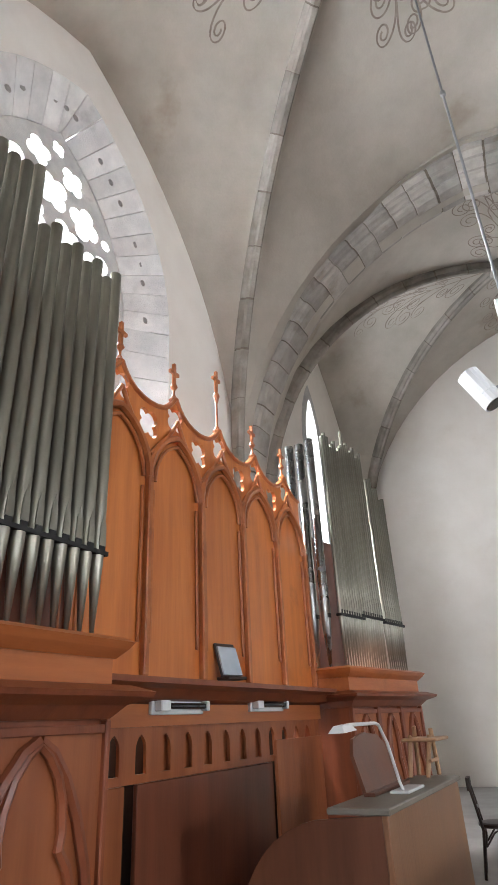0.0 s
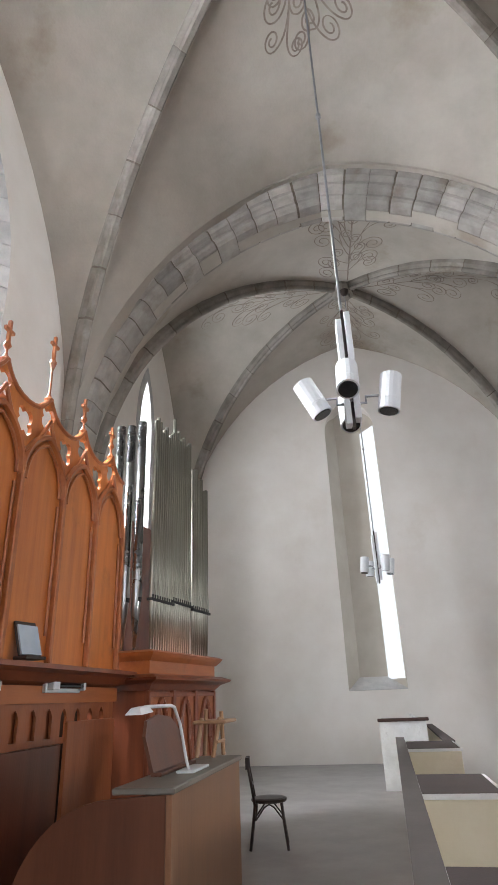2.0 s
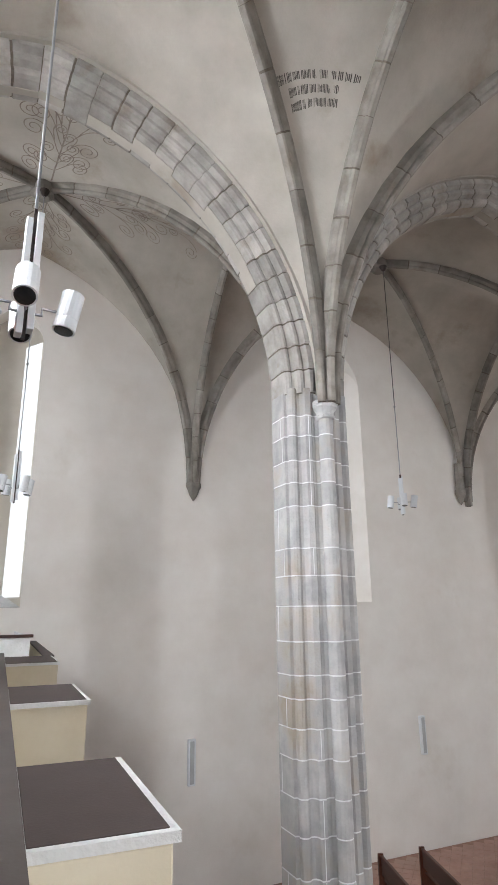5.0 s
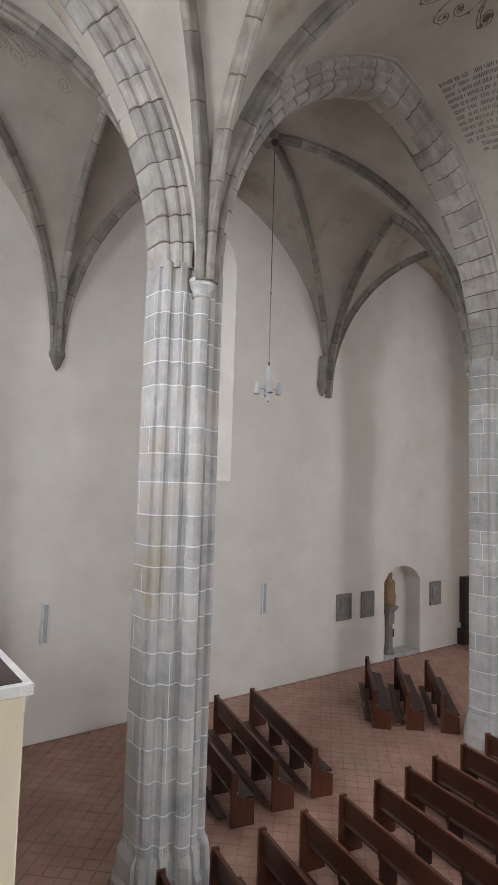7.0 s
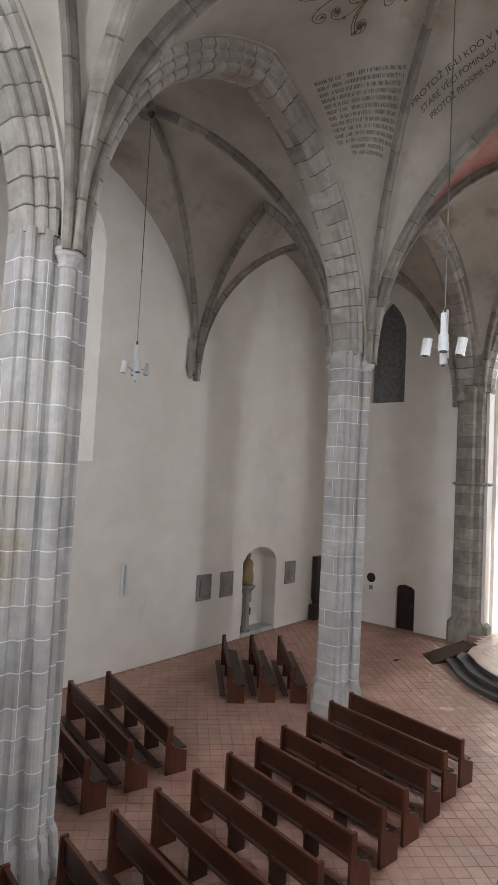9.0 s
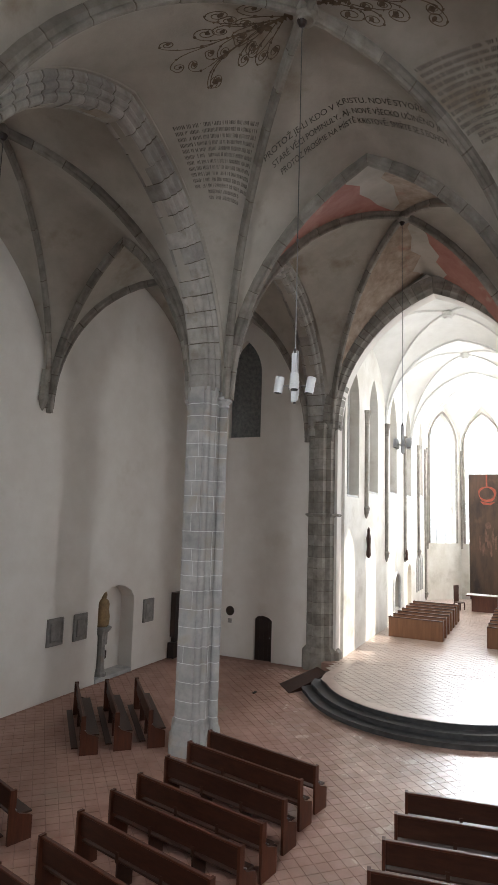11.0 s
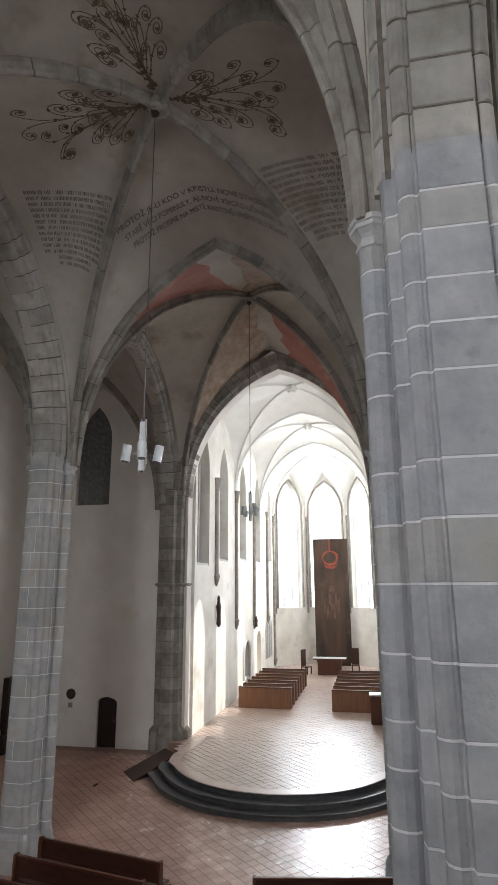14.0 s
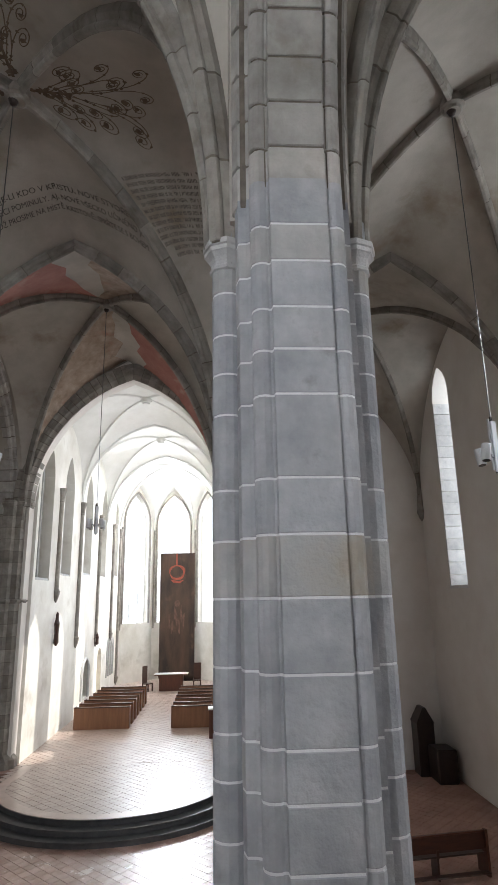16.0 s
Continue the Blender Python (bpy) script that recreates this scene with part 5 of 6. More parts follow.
# ===== pews =====
def pew(length):
    b = empty("pew", label="dark brown wooden pew with upright end boards", category="pew", group="pews in the nave")
    h = length / 2
    for y in (-h, h - 0.055):
        e = bm_plate([(-0.09, 0), (0.36, 0), (0.36, 0.40), (0.27, 0.44), (0.10, 0.50), (0.035, 0.56), (0.03, 0.93), (-0.08, 0.93), (-0.09, 0.80)], [], lambda u, v, w, y=y: (u, y + w, v), 0.055)
        part("end_board", e, BENCH_END, b)
    part("back_rail", bm_box((-0.055, -h + 0.055, 0.875), (0.012, h - 0.055, 0.915), 0.008), BENCH_END, b)
    part("back_board", bm_box((-0.03, -h + 0.055, 0.54), (0.0, h - 0.055, 0.875), 0.004), BENCH, b)
    part("seat", bm_box((0.0, -h + 0.055, 0.43), (0.38, h - 0.055, 0.465), 0.008), BENCH, b)
    part("kneeler", bm_box((-0.28, -h + 0.1, 0.14), (-0.12, h - 0.1, 0.17), 0.006), BENCH, b)
    for y in (-h * 0.33, h * 0.33):
        part("support", bm_box((-0.03, y - 0.02, 0), (0.30, y + 0.02, 0.43)), BENCH, b)
        part("back_post", bm_box((-0.045, y - 0.03, 0.43), (-0.031, y + 0.03, 0.60)), BENCH, b)
    part("hook", bm_cyl((0.02, -h - 0.05, 0.60), (0.02, -h, 0.60), 0.012, n=6), STEEL, b)
    return b


def pew_at(src, p, q):
    """From the south end p to the north end q."""
    c = (Vector((*p, 0)) + Vector((*q, 0))) / 2
    a = math.degrees(math.atan2(q[1] - p[1], q[0] - p[0])) - 90
    return pose(c.x, c.y, 0, 0, 0, a)


first = pew(2.98)
rows_n = [((12.27, 4.25), (12.88, 7.05)), ((11.49, 4.27), (12.06, 7.13)), ((10.60, 4.27), (11.12, 7.08)), ((9.66, 4.25), (10.17, 7.10)), ((8.87, 4.26), (9.37, 7.13)),
          ((7.93, 4.24), (8.50, 7.14)), ((7.04, 4.24), (7.63, 7.15)), ((6.18, 4.24), (6.76, 7.16)), ((5.32, 4.24), (5.91, 7.16)), ((4.46, 4.24), (5.06, 7.17)), ((3.6, 4.24), (4.2, 7.17))]
first.matrix_basis = pew_at(first, *rows_n[0])
for r in rows_n[1:]:
    copy_thing(first, pew_at(first, *r))
for k in range(8):
    x = 12.02 - k * 0.93
    copy_thing(first, pew_at(first, (x + 0.55, -0.52), (x, 2.36)))
long_pew = pew(3.62)
tagged(long_pew, group="pews in the aisle")
long_pew.matrix_basis = pew_at(long_pew, (8.45, 8.62), (9.56, 12.1))
copy_thing(long_pew, pew_at(long_pew, (7.50, 8.70), (8.52, 12.17)))
copy_thing(long_pew, pew_at(long_pew, (6.55, 8.70), (7.5, 12.2)))
copy_thing(long_pew, pew_at(long_pew, (5.6, 8.9), (6.5, 12.3)))
short_pew = pew(3.15)
tagged(short_pew, group="pews turned to the niche")
short_pew.matrix_basis = pew_at(short_pew, (12.06, 10.18), (14.33, 12.45))
copy_thing(short_pew, pew_at(short_pew, (12.72, 9.66), (15.0, 11.87)))
copy_thing(short_pew, pew_at(short_pew, (13.32, 9.06), (15.6, 11.2)))

# ===== north wall =====
for x0, x1, z0, z1 in ((14.5, 15.22, 1.66, 2.53), (15.7, 16.37, 1.64, 2.52), (19.6, 20.3, 1.68, 2.58)):
    s = empty("grave_slab", label="weathered grey relief slab set on the white wall", category="slab", group="grave slabs on the aisle wall")
    part("plate", bm_box((x0, YNW - 0.05, z0), (x1, YNW + 0.002, z1), 0.012), SLAB, s)
    part("relief", bm_box((x0 + 0.12, YNW - 0.085, z0 + 0.14), (x1 - 0.14, YNW - 0.045, z1 - 0.16), 0.03), SLAB, s)
    part("border", bm_plate([(x0 + 0.02, z0 + 0.02), (x1 - 0.02, z0 + 0.02), (x1 - 0.02, z1 - 0.02), (x0 + 0.02, z1 - 0.02)], [[(x0 + 0.07, z0 + 0.07), (x1 - 0.07, z0 + 0.07), (x1 - 0.07, z1 - 0.07), (x0 + 0.07, z1 - 0.07)]],
                            lambda u, v, w: (u, YNW - 0.066 + w, v), 0.02), SLAB, s)
ped = empty("pedestal", pose(17.42, YNW + 0.16, 0.15), label="tall grey stone column under the niche statue", category="pedestal")
part("shaft", bm_lathe([(0.22, 0), (0.22, 0.10), (0.16, 0.16), (0.14, 0.4), (0.13, 1.1), (0.15, 1.4), (0.20, 1.50)], 8), SLAB, ped)
part("capital", bm_lathe([(0.20, 1.50), (0.32, 1.62), (0.34, 1.70), (0.30, 1.72)], 8), SLAB, ped)
st = bm_lathe([(0.24, 0), (0.30, 0.10), (0.29, 0.35), (0.24, 0.6), (0.26, 0.78), (0.20, 0.90), (0.10, 0.98), (0.13, 1.05), (0.14, 1.14), (0.09, 1.22), (0.03, 1.25)], 20)
for v in st.verts:
    k = 1 + 0.22 * noise.noise(v.co * 5.0)
    v.co.x *= k * 0.95
    v.co.y *= k * 0.7
stat = part("niche_statue", st, STATUE, smooth=True)
stat.matrix_basis = pose(17.42, YNW + 0.16, 1.865)
tagged(stat, label="ochre carved wooden statue group on a column", category="statue")
sl = empty("inscribed_slab", label="small pale inscription slab at the back of the niche", category="slab")
part("plate", bm_box((17.75, YNW + 0.56, 1.05), (18.25, YNW + 0.621, 2.05), 0.01), SLAB, sl)
for k in range(6):
    part("text_bar", bm_box((17.82, YNW + 0.555, 1.90 - k * 0.12), (18.16, YNW + 0.561, 1.94 - k * 0.12)), PAINT_INK, sl)
bxx = part("poor_box", bm_box((18.1, YNW + 0.54, 0.55), (18.22, YNW + 0.621, 0.85), 0.02), DARKWOOD)
tagged(bxx, label="small black box on the niche wall", category="box")
nd = empty("wall_cabinet", label="dark brown cupboard standing against the aisle wall", category="cupboard")
part("body", bm_box((21.6, YNW - 0.25, 0.82), (22.2, YNW - 0.01, 2.65), 0.01), DARKWOOD, nd)
part("base", bm_box((21.45, YNW - 0.32, 0.0), (22.3, YNW - 0.01, 0.62), 0.01), DARKWOOD, nd)
part("post", bm_box((21.7, YNW - 0.2, 0.62), (22.1, YNW - 0.02, 0.82)), DARKWOOD, nd)
SLAB_LIGHT = mat("pale_grey_front", (0.42, 0.43, 0.43), (0.5, 0.51, 0.51), 5, 0.4, 0)
# upright fluorescent fittings on the aisle walls
for x in (4.81, 11.36):
    t = empty("wall_heater", label="tall narrow grey fluorescent fitting on the white wall", category="fitting", group="upright wall fittings")
    part("case", bm_box((x - 0.09, YNW - 0.09, 2.23), (x + 0.09, YNW + 0.0, 3.18), 0.012), WHITE, t)
    part("front", bm_box((x - 0.05, YNW - 0.104, 2.27), (x + 0.05, YNW - 0.088, 3.14), 0.006), SLAB_LIGHT, t)
t = empty("wall_heater", label="tall narrow grey fluorescent fitting on the white wall", category="fitting", group="upright wall fittings")
part("case", bm_box((17.2, YSW, 2.3), (17.38, YSW + 0.09, 3.25), 0.012), WHITE, t)
part("front", bm_box((17.24, YSW + 0.088, 2.34), (17.34, YSW + 0.104, 3.2), 0.006), STEEL, t)
# window niche; an added glowing sheet stands in for its daylit right reveal
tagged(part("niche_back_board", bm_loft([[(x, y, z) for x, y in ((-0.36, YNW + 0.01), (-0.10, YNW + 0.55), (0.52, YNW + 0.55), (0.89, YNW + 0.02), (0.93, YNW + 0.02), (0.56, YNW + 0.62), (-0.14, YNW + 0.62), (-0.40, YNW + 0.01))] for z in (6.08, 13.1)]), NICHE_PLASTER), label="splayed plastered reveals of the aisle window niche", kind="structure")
nw_ = empty("window_3", label="glowing sheet standing in for the daylit reveal of the aisle niche", kind="structure")
part("pane", bm_loft([[(0.865, YNW + 0.035, z), (0.535, YNW + 0.51, z), (0.525, YNW + 0.50, z), (0.855, YNW + 0.030, z)] for z in (6.30, 12.3)]), SOFT_GLOW, nw_, "glowing sheet laid on the reveal")
tagged(part("niche_ledge", bm_loft([[(-0.355, YNW + 0.01, 6.10), (0.885, YNW + 0.01, 6.10), (0.52, YNW + 0.545, 6.36), (-0.10, YNW + 0.545, 6.36)], [(-0.355, YNW + 0.01, 6.085), (0.885, YNW + 0.01, 6.085), (0.52, YNW + 0.545, 6.085), (-0.10, YNW + 0.545, 6.085)]]), PALE_STONE), label="sloping stone sill of the aisle window niche", kind="structure")
tagged(part("niche_back_board", bm_loft([[(x, y, z) for x, y in ((8.75, YNW + 0.01), (9.05, YNW + 0.55), (9.70, YNW + 0.55), (10.02, YNW + 0.02), (10.06, YNW + 0.02), (9.74, YNW + 0.62), (9.0, YNW + 0.62), (8.71, YNW + 0.01))] for z in (6.16, 13.5)]), PLASTER), label="splayed plastered reveals of the second aisle window niche", kind="structure")

# ===== east wall of the north aisle =====
d = empty("door_1", label="low dark brown round-headed door in the white wall", kind="structure")
part("leaf", bm_plate(door_hole, [], lambda u, v, w: (X3 + 0.14 + w, u, v), 0.05), DARKWOOD, d)
for k in range(4):
    part("plank", bm_box((X3 + 0.125, 10.0 + k * 0.2, 0.02), (X3 + 0.14, 10.18 + k * 0.2, 1.68), 0.004), DARKWOOD, d)
part("door_handle", bm_cyl((X3 + 0.12, 10.1, 0.95), (X3 + 0.05, 10.1, 0.95), 0.015, n=8), STEEL, d)
rd = part("wall_plaque", bm_lathe([(0.05, 0.05), (0.17, 0.045), (0.2, 0.02), (0.2, 0.0)], 20, m=Matrix.Translation((X3, 11.94, 1.9)) @ Matrix.Rotation(radians(-90), 4, "Y")), DARKWOOD)
tagged(rd, label="round black plaque on the white wall", category="plaque")
no = part("notice", bm_box((X3 - 0.012, 11.85, 1.4), (X3 + 0.002, 12.03, 1.58)), SLAB)
tagged(no, label="small grey notice below the round plaque", category="notice")
rp = empty("ramp", label="dark wooden wedge ramp up to the platform", category="ramp")
part("deck", bm_loft([[(19.55, 7.75, 0.0), (20.45, 8.5, 0.0), (21.9, 7.55, 0.0), (21.2, 6.9, 0.0)], [(19.58, 7.75, 0.02), (20.45, 8.46, 0.02), (21.9, 7.55, 0.42), (21.2, 6.9, 0.42)]]), BENCH, rp)
mc = part("cable_cover", bm_box((18.9, 8.75, 0.0), (19.15, 8.85, 0.02), 0.004), BLACK)
tagged(mc, label="flat black floor socket on the tiles", category="socket")

# ===== south aisle =====
for k, x in enumerate((0.2, 9.3, 20.1)):
    w = empty("window_%d" % (k + 10), label="tall pointed south aisle window with white stone splays", kind="structure")
    part("pane", bm_box((x - 0.8, YSW - 0.89, 6.2), (x + 0.8, YSW - 0.87, 14.3)), SOFT_GLOW, w, "bright frosted window pane")
    for z in range(16):
        zz = 6.32 + z * 0.42
        part("jamb_stone", bm_box((x + 0.70, YSW - 0.85, zz), (x + 0.76, YSW + 0.006, zz + 0.405), 0.006), PALE_STONE, w)
    part("sill", bm_box((x - 0.74, YSW - 0.6, 6.25), (x + 0.74, YSW + 0.03, 6.36), 0.01), MORTAR, w)
cb = empty("confessional", pose(22.5, -7.3, 0), label="dark carved wooden cabinet in the shadowed aisle corner", category="cabinet")
part("body", bm_box((-0.35, -0.3, 0), (0.35, 0.3, 1.7), 0.02), DARKWOOD, cb)
part("pediment", bm_loft([[(-0.37, -0.32, 1.7), (0.37, -0.32, 1.7), (0.37, 0.32, 1.7), (-0.37, 0.32, 1.7)], [(-0.3, -0.05, 2.2), (0.3, -0.05, 2.2), (0.3, 0.05, 2.2), (-0.3, 0.05, 2.2)]]), DARKWOOD, cb)
part("side_bench", bm_box((-1.3, -0.7, 0), (-0.36, 0.0, 1.05), 0.05), DARKWOOD, cb)
copy_thing(long_pew, pose(14.6, -4.3, 0, 0, 0, 8))

tagged(part("backdrop", bm_loft([[(CX + 2.0, -3.5, z), (CX + 2.0, 10.5, z), (CX + 2.1, 10.5, z), (CX + 2.1, -3.5, z)] for z in (2, 18)]), BRIGHT_SKY), label="bright white sky outside the apse windows", kind="structure")
tagged(part("backdrop", bm_box((43.0, 10.5, 2), (CX + 2.1, 10.6, 18)), BRIGHT_SKY), label="bright white sky outside the apse windows", kind="structure")
tagged(part("backdrop", bm_box((43.6, -3.6, 2), (CX + 2.1, -3.5, 18)), BRIGHT_SKY), label="bright white sky outside the apse windows", kind="structure")

# ===== chancel things =====
def choir_pew(x, y, w, label):
    b = empty("choir_bench", pose(x, y, CZ), label=label, category="bench", group="choir benches")
    part("back", bm_box((-0.03, -w / 2, 0.0), (0.0, w / 2, 0.90), 0.006), CONSOLE, b)
    part("top_rail", bm_box((-0.06, -w / 2, 0.90), (0.03, w / 2, 0.94), 0.008), BENCH, b)
    part("seat", bm_box((0.0, -w / 2, 0.42), (0.38, w / 2, 0.45), 0.006), BENCH, b)
    for y2 in (-w / 2, w / 2 - 0.04):
        part("end_board", bm_box((-0.03, y2, 0), (0.40, y2 + 0.04, 0.92), 0.01), BENCH_END, b)
    return b


p0 = choir_pew(29.2, 5.25, 2.5, "brown panelled choir bench on the pale tiles")
for k in range(1, 7):
    copy_thing(p0, pose(29.2 + k * 1.05, 5.25, CZ))
for k in range(0, 7):
    copy_thing(p0, pose(29.0 + k * 1.05, 0.85, CZ))
alt = empty("altar", pose(40.4, 3.0, CZ), label="brown altar table covered with a white cloth", category="altar")
part("body", bm_box((-0.35, -0.75, 0), (0.35, 0.75, 0.92), 0.02), BENCH_END, alt)
part("slab", bm_box((-0.45, -1.05, 0.92), (0.45, 1.05, 1.0), 0.02), BENCH_END, alt)
clo = part("altar_cloth", bm_box((40.4 - 0.46, 3.0 - 1.07, CZ + 1.001), (40.4 + 0.46, 3.0 + 1.07, CZ + 1.02), 0.006), WHITE)
tagged(clo, label="white cloth lying on the altar table", category="cloth")
pc = empty("altar_painting", label="tall dark painting with a red ring and pale figures", category="painting")
PXX = 44.6
y0, y1 = 1.72, 4.25
part("canvas", bm_box((PXX, y0, CZ + 0.2), (PXX + 0.08, y1, 9.35), 0.01), CANVAS, pc)
ring = [(3.02 + (0.58 + 0.05 * math.sin(3 * a)) * math.cos(a), 7.95 + (0.60 + 0.06 * math.cos(2 * a)) * math.sin(a)) for a in [6.28318 * k / 28 for k in range(28)]]
ring_in = [(3.05 + (0.44 + 0.04 * math.cos(2 * a)) * math.cos(a), 7.93 + (0.42 + 0.06 * math.sin(a)) * math.sin(a)) for a in [6.28318 * k / 28 for k in range(28)]]
part("red_ring", bm_plate(ring, [ring_in], lambda u, v, w: (PXX - 0.006 + w, u, v), 0.004), CANVAS_RED, pc, "painted red ring")
part("red_stroke", bm_box((PXX - 0.006, 3.0, 8.5), (PXX - 0.002, 3.10, 9.33)), CANVAS_RED, pc)
part("red_stroke", bm_plate([(2.5, 7.42), (2.9, 7.33), (3.5, 7.45), (3.3, 7.22), (2.8, 7.18)], [], lambda u, v, w: (PXX - 0.006 + w, u, v), 0.004), CANVAS_RED, pc)
for k in range(7):
    yy, zz = 2.5 + 0.17 * k, 4.6 + 0.5 * math.sin(k * 2.1)
    part("pale_shape", bm_plate([(yy + 0.09 * (1 + 0.5 * math.sin(j + k)) * math.cos(j * 0.785), zz + 0.55 * (1 + 0.3 * math.cos(2 * j + k)) * math.sin(j * 0.785)) for j in range(8)], [], lambda u, v, w: (PXX - 0.005 + w, u, v), 0.003), CANVAS_GLOW, pc)
part("pale_shape", bm_plate([(3.0 + 0.2 * math.cos(j * 0.63), 5.75 + 0.26 * math.sin(j * 0.63)) for j in range(10)], [], lambda u, v, w: (PXX - 0.006 + w, u, v), 0.003), CANVAS_GLOW, pc)
part("stretcher", bm_box((PXX + 0.081, y0 + 0.1, CZ), (PXX + 0.2, y1 - 0.1, 9.2)), DARKWOOD, pc)


def chair_tall(x, y, a):
    c = empty("altar_chair", pose(x, y, CZ, 0, 0, a), label="dark high-backed wooden chair by the altar", category="chair", group="altar chairs")
    part("seat", bm_box((-0.25, -0.25, 0.42), (0.25, 0.25, 0.48), 0.01), BENCH, c)
    part("backrest", bm_box((0.2, -0.24, 0.48), (0.25, 0.24, 1.5), 0.01), BENCH, c)
    for u in (-0.22, 0.22):
        for v in (-0.22, 0.22):
            part("leg", bm_box((u - 0.03, v - 0.03, 0), (u + 0.03, v + 0.03, 0.42)), BENCH, c)
    return c


chair_tall(40.3, 4.5, 60)
chair_tall(41.5, 1.4, 0)
am = empty("ambo", pose(27.0, -0.05, CZ), label="small dark lectern with a white cloth in the chancel", category="lectern")
part("body", bm_box((-0.3, -0.2, 0), (0.3, 0.4, 1.1), 0.02), BENCH_END, am)
part("cloth", bm_box((-0.34, -0.22, 1.1), (0.34, 0.44, 1.16), 0.01), WHITE, am)
for x, z, h in ((27.1, 4.2, 1.3), (36.0, 3.6, 0.6)):
    cb_ = empty("wall_sculpture", label="small dark sculpture fixed to the chancel wall", category="sculpture", group="sculptures on the chancel wall")
    b = bm_lathe([(0.05, 0), (0.16, 0.1), (0.13, 0.4), (0.17, 0.7), (0.10, 0.85), (0.10, 1.0), (0.02, 1.08)], 12, m=Matrix.Translation((x, CH0 - 0.15, z)) @ Matrix.Diagonal((1, 0.7, h, 1)))
    part("carving", b, BENCH, cb_)
# triple sedilia on the north side
se = empty("sedilia", label="triple pointed stone niche in the chancel wall", kind="structure")
for k in range(3):
    x = 40.0 + k * 0.75
    part("arch_moulding", bm_tube([Vector((x, CH0 - 0.02, CZ + 0.9))] + full_arch((x, CH0 - 0.02, CZ + 2.5), (x + 0.68, CH0 - 0.02, CZ + 2.5), 0.7, 6) + [Vector((x + 0.68, CH0 - 0.02, CZ + 0.9))], 0.06, 6), PALE_STONE, se)
    part("back", bm_plate(arched(x + 0.04, x + 0.64, CZ + 0.9, CZ + 2.5, CZ + 3.15, 4), [], lambda u, v, w: (u, CH0 - 0.012 + w, v), 0.008), SLAB, se)
nf = empty("wall_tabernacle", label="pointed stone wall niche with a dark opening", kind="structure")
part("frame", bm_tube([Vector((32.95, CH0 - 0.03, 1.05)), Vector((32.95, CH0 - 0.03, 2.3))] + full_arch((32.95, CH0 - 0.03, 2.3), (34.65, CH0 - 0.03, 2.3), 0.75, 6) + [Vector((34.65, CH0 - 0.03, 1.05))], 0.09, 6), PALE_STONE, nf)
part("grille", bm_plate(arched(33.15, 34.45, 1.25, 2.2, 2.8, 5), [], lambda u, v, w: (u, CH0 + 0.2 + w, v), 0.02), LEADED, nf)

# ===== paintings and writing on the vaults =====
def line_on(cell, pts, r, bm, lift=0.006):
    """A painted line as a flat ribbon on the web; pts are (u, s) pairs."""
    p3 = [cell.at(u, s, lift) for u, s in pts]
    for i in range(len(p3) - 1):
        a, b = p3[i], p3[i + 1]
        t = (b - a)
        if t.length < 1e-4:
            continue
        side = t.normalized().cross(Vector((0, 0, 1)))
        if side.length < 1e-3:
            continue
        side = side.normalized() * r
        bm.faces.new([bm.verts.new(v) for v in (a - side, b - side, b + side, a + side)])


def blot_on(cell, u, s, r, bm, lift=0.007, k=7):
    c = cell.at(u, s, lift)
    a = cell.at(min(0.99, u + 0.01) if u > 0 else u + 0.01, s, lift) - c
    b = cell.at(u, min(1, s + 0.02), lift) - c
    a.normalize()
    b = (b - a * b.dot(a)).normalized()
    ph = random.random() * 6
    bm.faces.new([bm.verts.new(c + a * r * (1 + 0.45 * math.sin(3 * j + ph)) * math.cos(6.28318 * j / k) + b * r * (1 + 0.35 * math.cos(2 * j + ph)) * math.sin(6.28318 * j / k)) for j in range(k)])


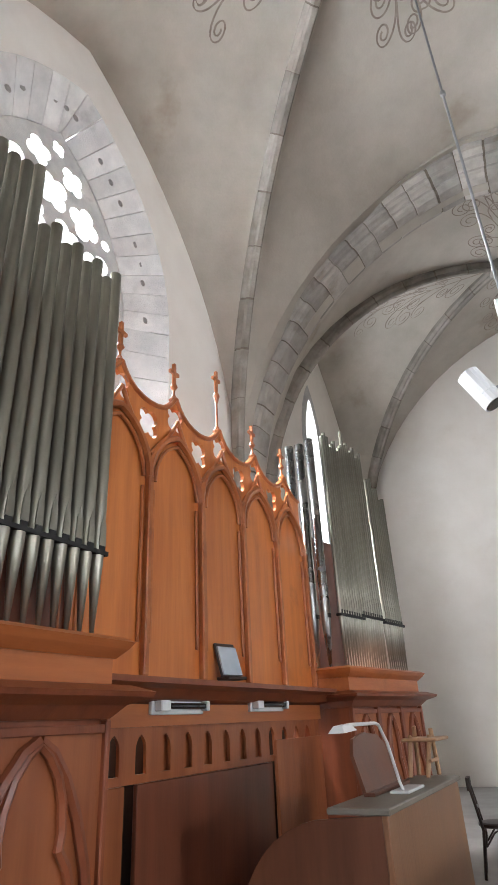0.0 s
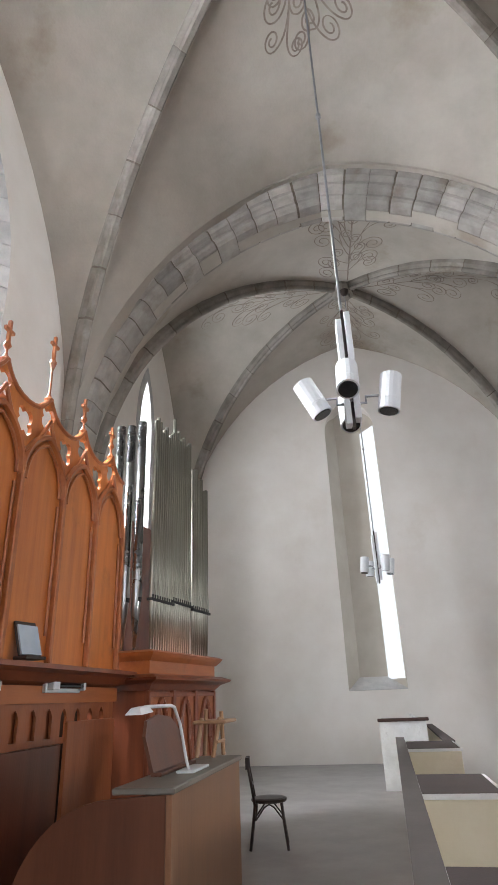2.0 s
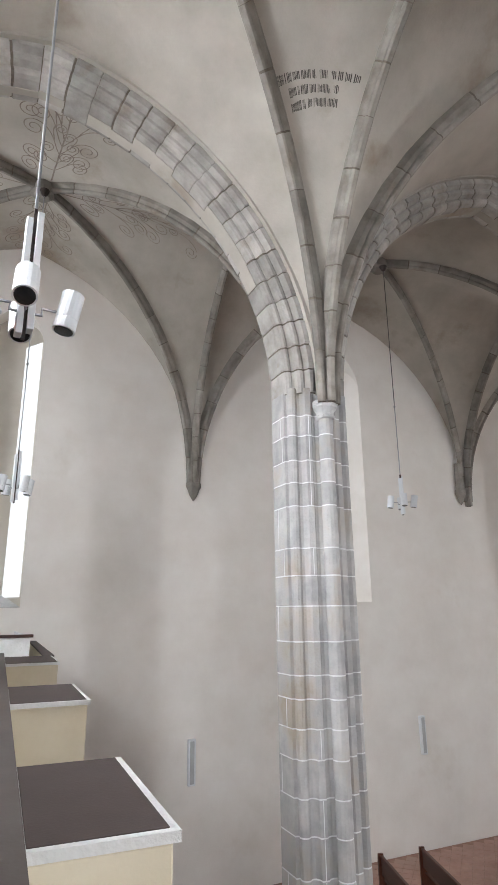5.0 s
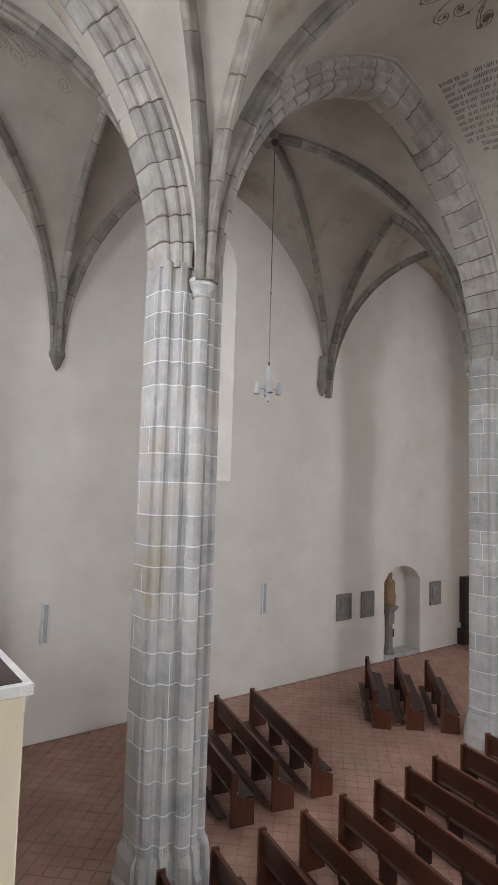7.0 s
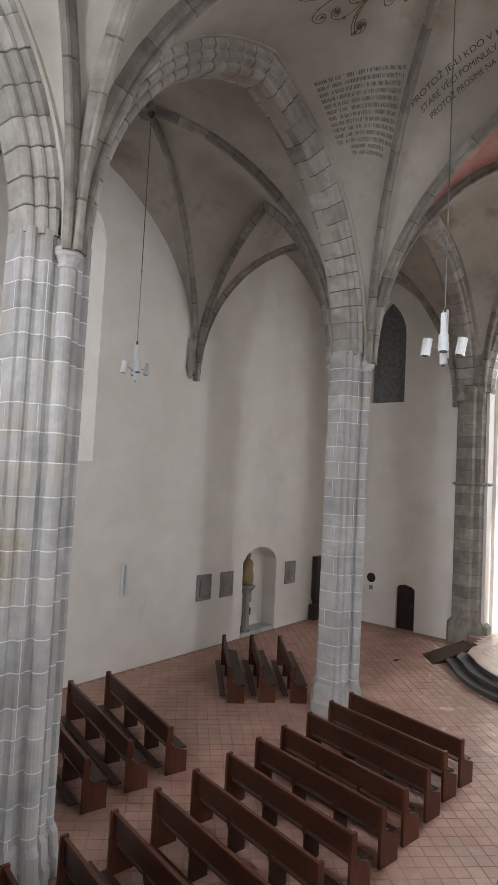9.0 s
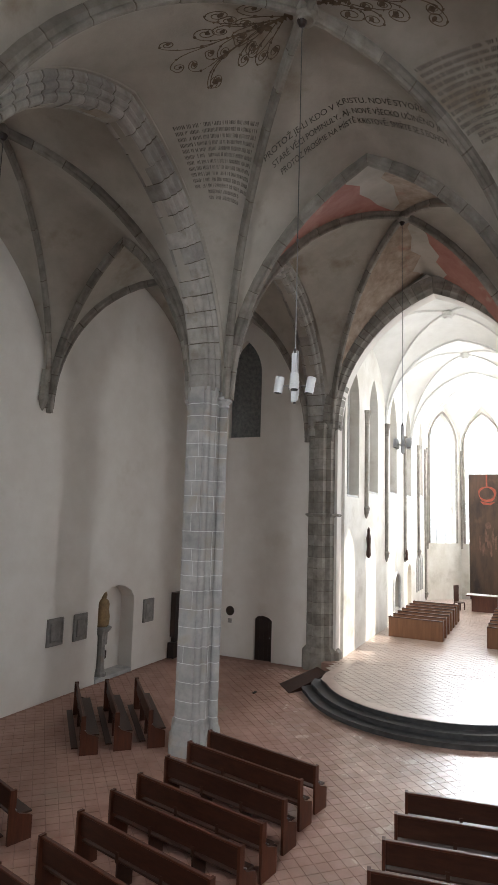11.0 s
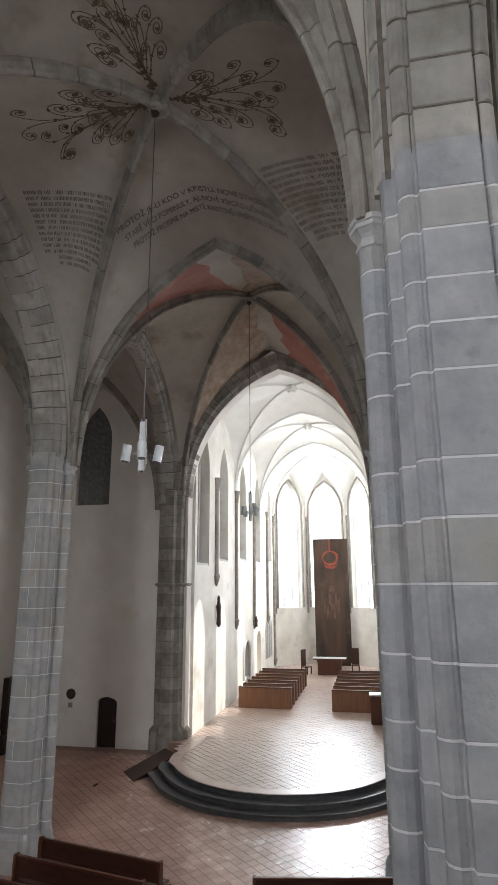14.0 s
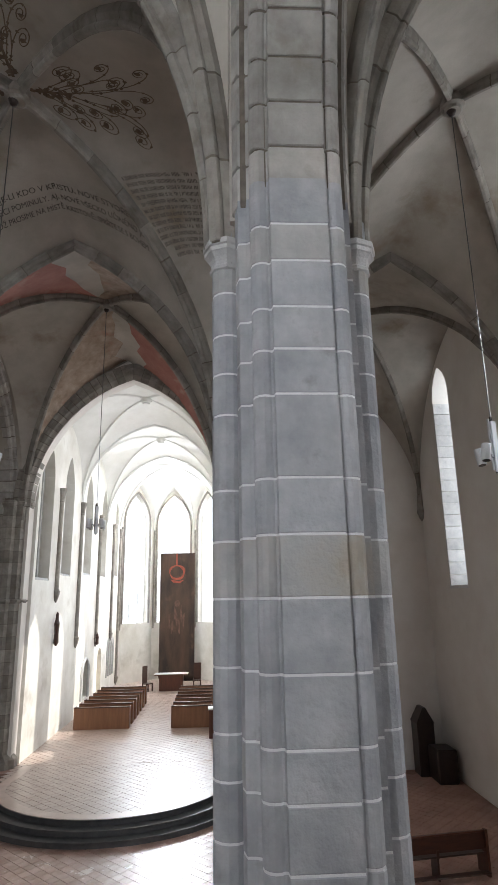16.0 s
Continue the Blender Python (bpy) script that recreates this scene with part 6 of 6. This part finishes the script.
def scrolls(cell, u0, s0, du, ds, flowers, label, width=0.012, seed=1, turns=7, size=1.0):
    """Branching tendrils that grow from the boss into the web and curl up at their ends."""
    rnd = random.Random(seed)
    e = empty("vault_painting", label=label, kind="structure")
    bm, bf = bmesh.new(), bmesh.new()
    mid = (u0 + du * 0.5, s0 + ds * 0.5)
    lu = (cell.at(mid[0] + 0.04, mid[1]) - cell.at(mid[0] + 0.02, mid[1])).length / 0.02
    ls = (cell.at(mid[0] + 0.02, mid[1] + 0.02) - cell.at(mid[0] + 0.02, mid[1])).length / 0.02
    clampu = lambda a: max(-0.985, min(0.985, a))
    clamps = lambda b: max(0.02, min(0.98, b))

    def sprig(a, b, head, sg, length, r0):
        """A stalk that swings out and rolls up in a spiral; returns its points."""
        pts, h = [(a, b)], head
        for j in range(12):
            h += -sg * 0.12 + sg * 0.032 * j
            a, b = a + length / 12 * math.cos(h) / lu, b + length / 12 * math.sin(h) / ls
            pts.append((clampu(a), clamps(b)))
        for j in range(30):
            h += sg * 0.33
            st = 0.33 * r0 * (1 - 0.78 * j / 30)
            a, b = a + st * math.cos(h) / lu, b + st * math.sin(h) / ls
            pts.append((clampu(a), clamps(b)))
        line_on(cell, pts, width, bm)
        return pts

    reach = 0.38 if flowers else 1.0
    line_on(cell, [(u0 + du * reach * k / 14, s0 + ds * reach * k / 14 + 0.01 * math.sin(k * 1.3)) for k in range(15)], width * (3.0 if flowers else 1.5), bm)
    for k in range(turns):
        f = reach * (0.25 + 0.75 * k / (turns - 1))
        for sg in (-1, 1):
            head = -math.pi / 2 + sg * (rnd.uniform(0.9, 1.5) - 0.75 * k / (turns - 1))
            L = size * rnd.uniform(0.6, 1.0) * (0.7 + 0.7 * k / (turns - 1)) * (1.35 if flowers else 1.0)
            pts = sprig(u0 + du * f, s0 + ds * f, head, sg, L, size * rnd.uniform(0.15, 0.22))
            k2 = sprig(*pts[5], head - sg * rnd.uniform(0.5, 0.9), -sg, L * rnd.uniform(0.45, 0.7), size * rnd.uniform(0.11, 0.16))
            if flowers:
                for p, r in ((pts[-1], 0.06), (k2[-1], 0.055), (pts[3], 0.032), (pts[7], 0.036), (pts[10], 0.03), (pts[14], 0.03), (k2[9], 0.028)):
                    blot_on(cell, *p, r * rnd.uniform(0.8, 1.2), bf)
    part("tendril", bm, PAINT_FLOWER if flowers else PAINT_LINE, e)
    if flowers:
        # the dense baluster-like stem
        for k in range(26):
            f = rnd.random() * reach
            blot_on(cell, clampu(u0 + du * f + rnd.uniform(-1, 1) * 0.12 / lu), clamps(s0 + ds * f), 0.05 * rnd.uniform(0.5, 1.2), bf)
        part("flower", bf, PAINT_FLOWER, e)
    else:
        bf.free()
    return e


GREY_SCROLL = "faded brown tendril painting on the vault plaster"
RICH_SCROLL = "painted flower tendrils growing from the vault boss"
scrolls(nave1["north"], -0.02, 0.96, 0.0, -0.26, False, GREY_SCROLL, 0.014, 3, 4)
scrolls(nave1["west"], 0.03, 0.96, 0.02, -0.26, False, GREY_SCROLL, 0.014, 4, 4)
scrolls(nave1["east"], 0.03, 0.96, 0.02, -0.26, False, GREY_SCROLL, 0.014, 5, 4)
scrolls(north1["south"], 0.02, 0.94, 0.02, -0.5, False, GREY_SCROLL, 0.010, 6, 5)
scrolls(north1["north"], 0.02, 0.95, 0.0, -0.5, False, GREY_SCROLL, 0.009, 7, 5)
scrolls(north1["west"], 0.02, 0.95, 0.0, -0.4, False, GREY_SCROLL, 0.009, 8, 5)
scrolls(north1["east"], 0.02, 0.95, 0.0, -0.45, False, GREY_SCROLL, 0.009, 9, 5)
for n, sd in (("north", 11), ("south", 12), ("west", 13)):
    scrolls(nave2[n], 0.0, 0.94, 0.0, -0.50, True, RICH_SCROLL, 0.010, sd, 5)


def text_block(cell, u0, u1, s0, s1, lines, label, ink=PAINT_FAINT, seed=2, word=0.05, tilt=0.10):
    """A block of painted writing too faded to read: rows of short bars that run from one rib towards the other."""
    rnd = random.Random(seed)
    bm = bmesh.new()
    sg = 1 if s1 > s0 else -1
    for k in range(lines):
        u = u0 + (u1 - u0) * (k + 0.5) / lines
        hh = abs(u1 - u0) / lines * 0.34
        s, end = s0, s1
        if k >= lines - 2:
            s, end = s0 + (s1 - s0) * 0.18, s1 - (s1 - s0) * 0.18
        gap_at = 0
        while (end - s) * sg > word * 0.3:
            w = sg * word * rnd.uniform(0.10, 0.20)
            h2 = hh * rnd.uniform(0.75, 1.0)
            q = [cell.at(a, b, 0.006) for a, b in ((u - h2 + tilt * (s - 0.5), s), (u - h2 + tilt * (s + w - 0.5), s + w), (u + h2 + tilt * (s + w - 0.5), s + w), (u + h2 + tilt * (s - 0.5), s))]
            bm.faces.new([bm.verts.new(v) for v in q])
            gap_at += 1
            s += w + sg * word * (0.34 if gap_at % rnd.choice((5, 7, 9)) == 0 else 0.10)
    e = empty("vault_inscription", label=label, kind="structure")
    part("text_bar", bm, ink, e)
    return e


def text_on(cell, words, u0, u1, s, height, label, parent, half=3.85):
    """Readable capitals painted along the web: u runs along its outer arch."""
    cu = bpy.data.curves.new("letters", "FONT")
    cu.body = words
    cu.size = 1.0
    tmp = bpy.data.objects.new("letters", cu)
    me = bpy.data.meshes.new_from_object(tmp)
    bpy.data.objects.remove(tmp)
    bm = bmesh.new()
    bm.from_mesh(me)
    bpy.data.meshes.remove(me)
    bmesh.ops.triangulate(bm, faces=bm.faces[:])
    xs = [v.co.x for v in bm.verts]
    x0, x1 = min(xs), max(xs)
    for v in bm.verts:
        # the lines keep a level distance from the arch between the bays
        off = u0 + (u1 - u0) * (v.co.x - x0) / (x1 - x0)
        u = (1 - 2 / math.pi * math.acos(min(1, abs(off) / half))) * (1 if off > 0 else -1)
        width = abs(cell.at(u, 1).x - cell.at(u, 0).x)
        v.co = cell.at(u, min(1.0, (s + height * v.co.y) / max(0.2, width)), 0.03)
    part("letters", bm, PAINT_INK, parent, label)


ins = empty("vault_inscription", label="dark painted Czech verse along the vault web", kind="structure")
for k, wd in enumerate(("PROTOŽ JE-LI KDO V KRISTU, NOVÉ STVOŘENÍ JEST.", "STARÉ VĚCI POMINULY, AJ, NOVÉ VŠECKO UČINĚNO JEST.", "PROTOŽ PROSÍME NA MÍSTĚ KRISTOVĚ: SMIŘTE SE S BOHEM.")):
    text_on(nave2["east"], wd, 1.92 - 0.1 * k, -2.28 + 0.1 * k, 1.95 - 0.33 * k, 0.24, "painted capitals", ins)
text_block(nave2["north"], 0.19, 0.42, 0.10, 0.90, 13, "block of faded painted verse on the vault", tilt=0.15)
text_block(nave2["south"], 0.19, 0.42, 0.10, 0.90, 13, "block of faded painted verse on the vault", seed=5)
text_block(nave1["east"], 0.395, 0.465, 0.92, 0.08, 3, "three faded lines of painted script beside a rib", seed=9, word=0.055, tilt=0.14, ink=PAINT_INK)

# ===== floor tiles, last =====
rest = tile_spots(XW + 6, X3 - 0.2, YSW + 0.1, YNW - 0.1, 0.26, lambda x, y: not in_platform(x, y))
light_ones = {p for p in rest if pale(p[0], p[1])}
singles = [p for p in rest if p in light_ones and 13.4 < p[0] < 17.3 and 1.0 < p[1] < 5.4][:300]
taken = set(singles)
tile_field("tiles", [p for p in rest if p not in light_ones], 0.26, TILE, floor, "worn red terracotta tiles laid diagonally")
tile_field("tiles", [p for p in rest if p in light_ones and p not in taken], 0.26, TILE_LIT, floor, "worn terracotta tiles laid diagonally, coloured paler for the light pooling there")
v, f = bm_tiles([(0, 0, 0)], 0.26)
tm = bpy.data.meshes.new("tile")
tm.from_pydata(v, [], f)
tm.materials.append(TILE_LIT)
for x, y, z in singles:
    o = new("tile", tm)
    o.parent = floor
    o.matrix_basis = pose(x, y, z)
tile_field("tiles", tile_spots(17.6, CX, CH1 - 0.2, CH0 + 0.2, 0.26, lambda x, y: ((x - 21.5) ** 2 + (y - 3.2) ** 2 < 3.5 ** 2 or x > 21.6) and CH1 < y < CH0 and not (x > 43.4 and (x - 43.4) > 1.2 * min(y - CH1, CH0 - y)), CZ), 0.26, TILE_CHANCEL, bpy.data.objects["chancel_floor"], "pale worn chancel tiles laid diagonally")
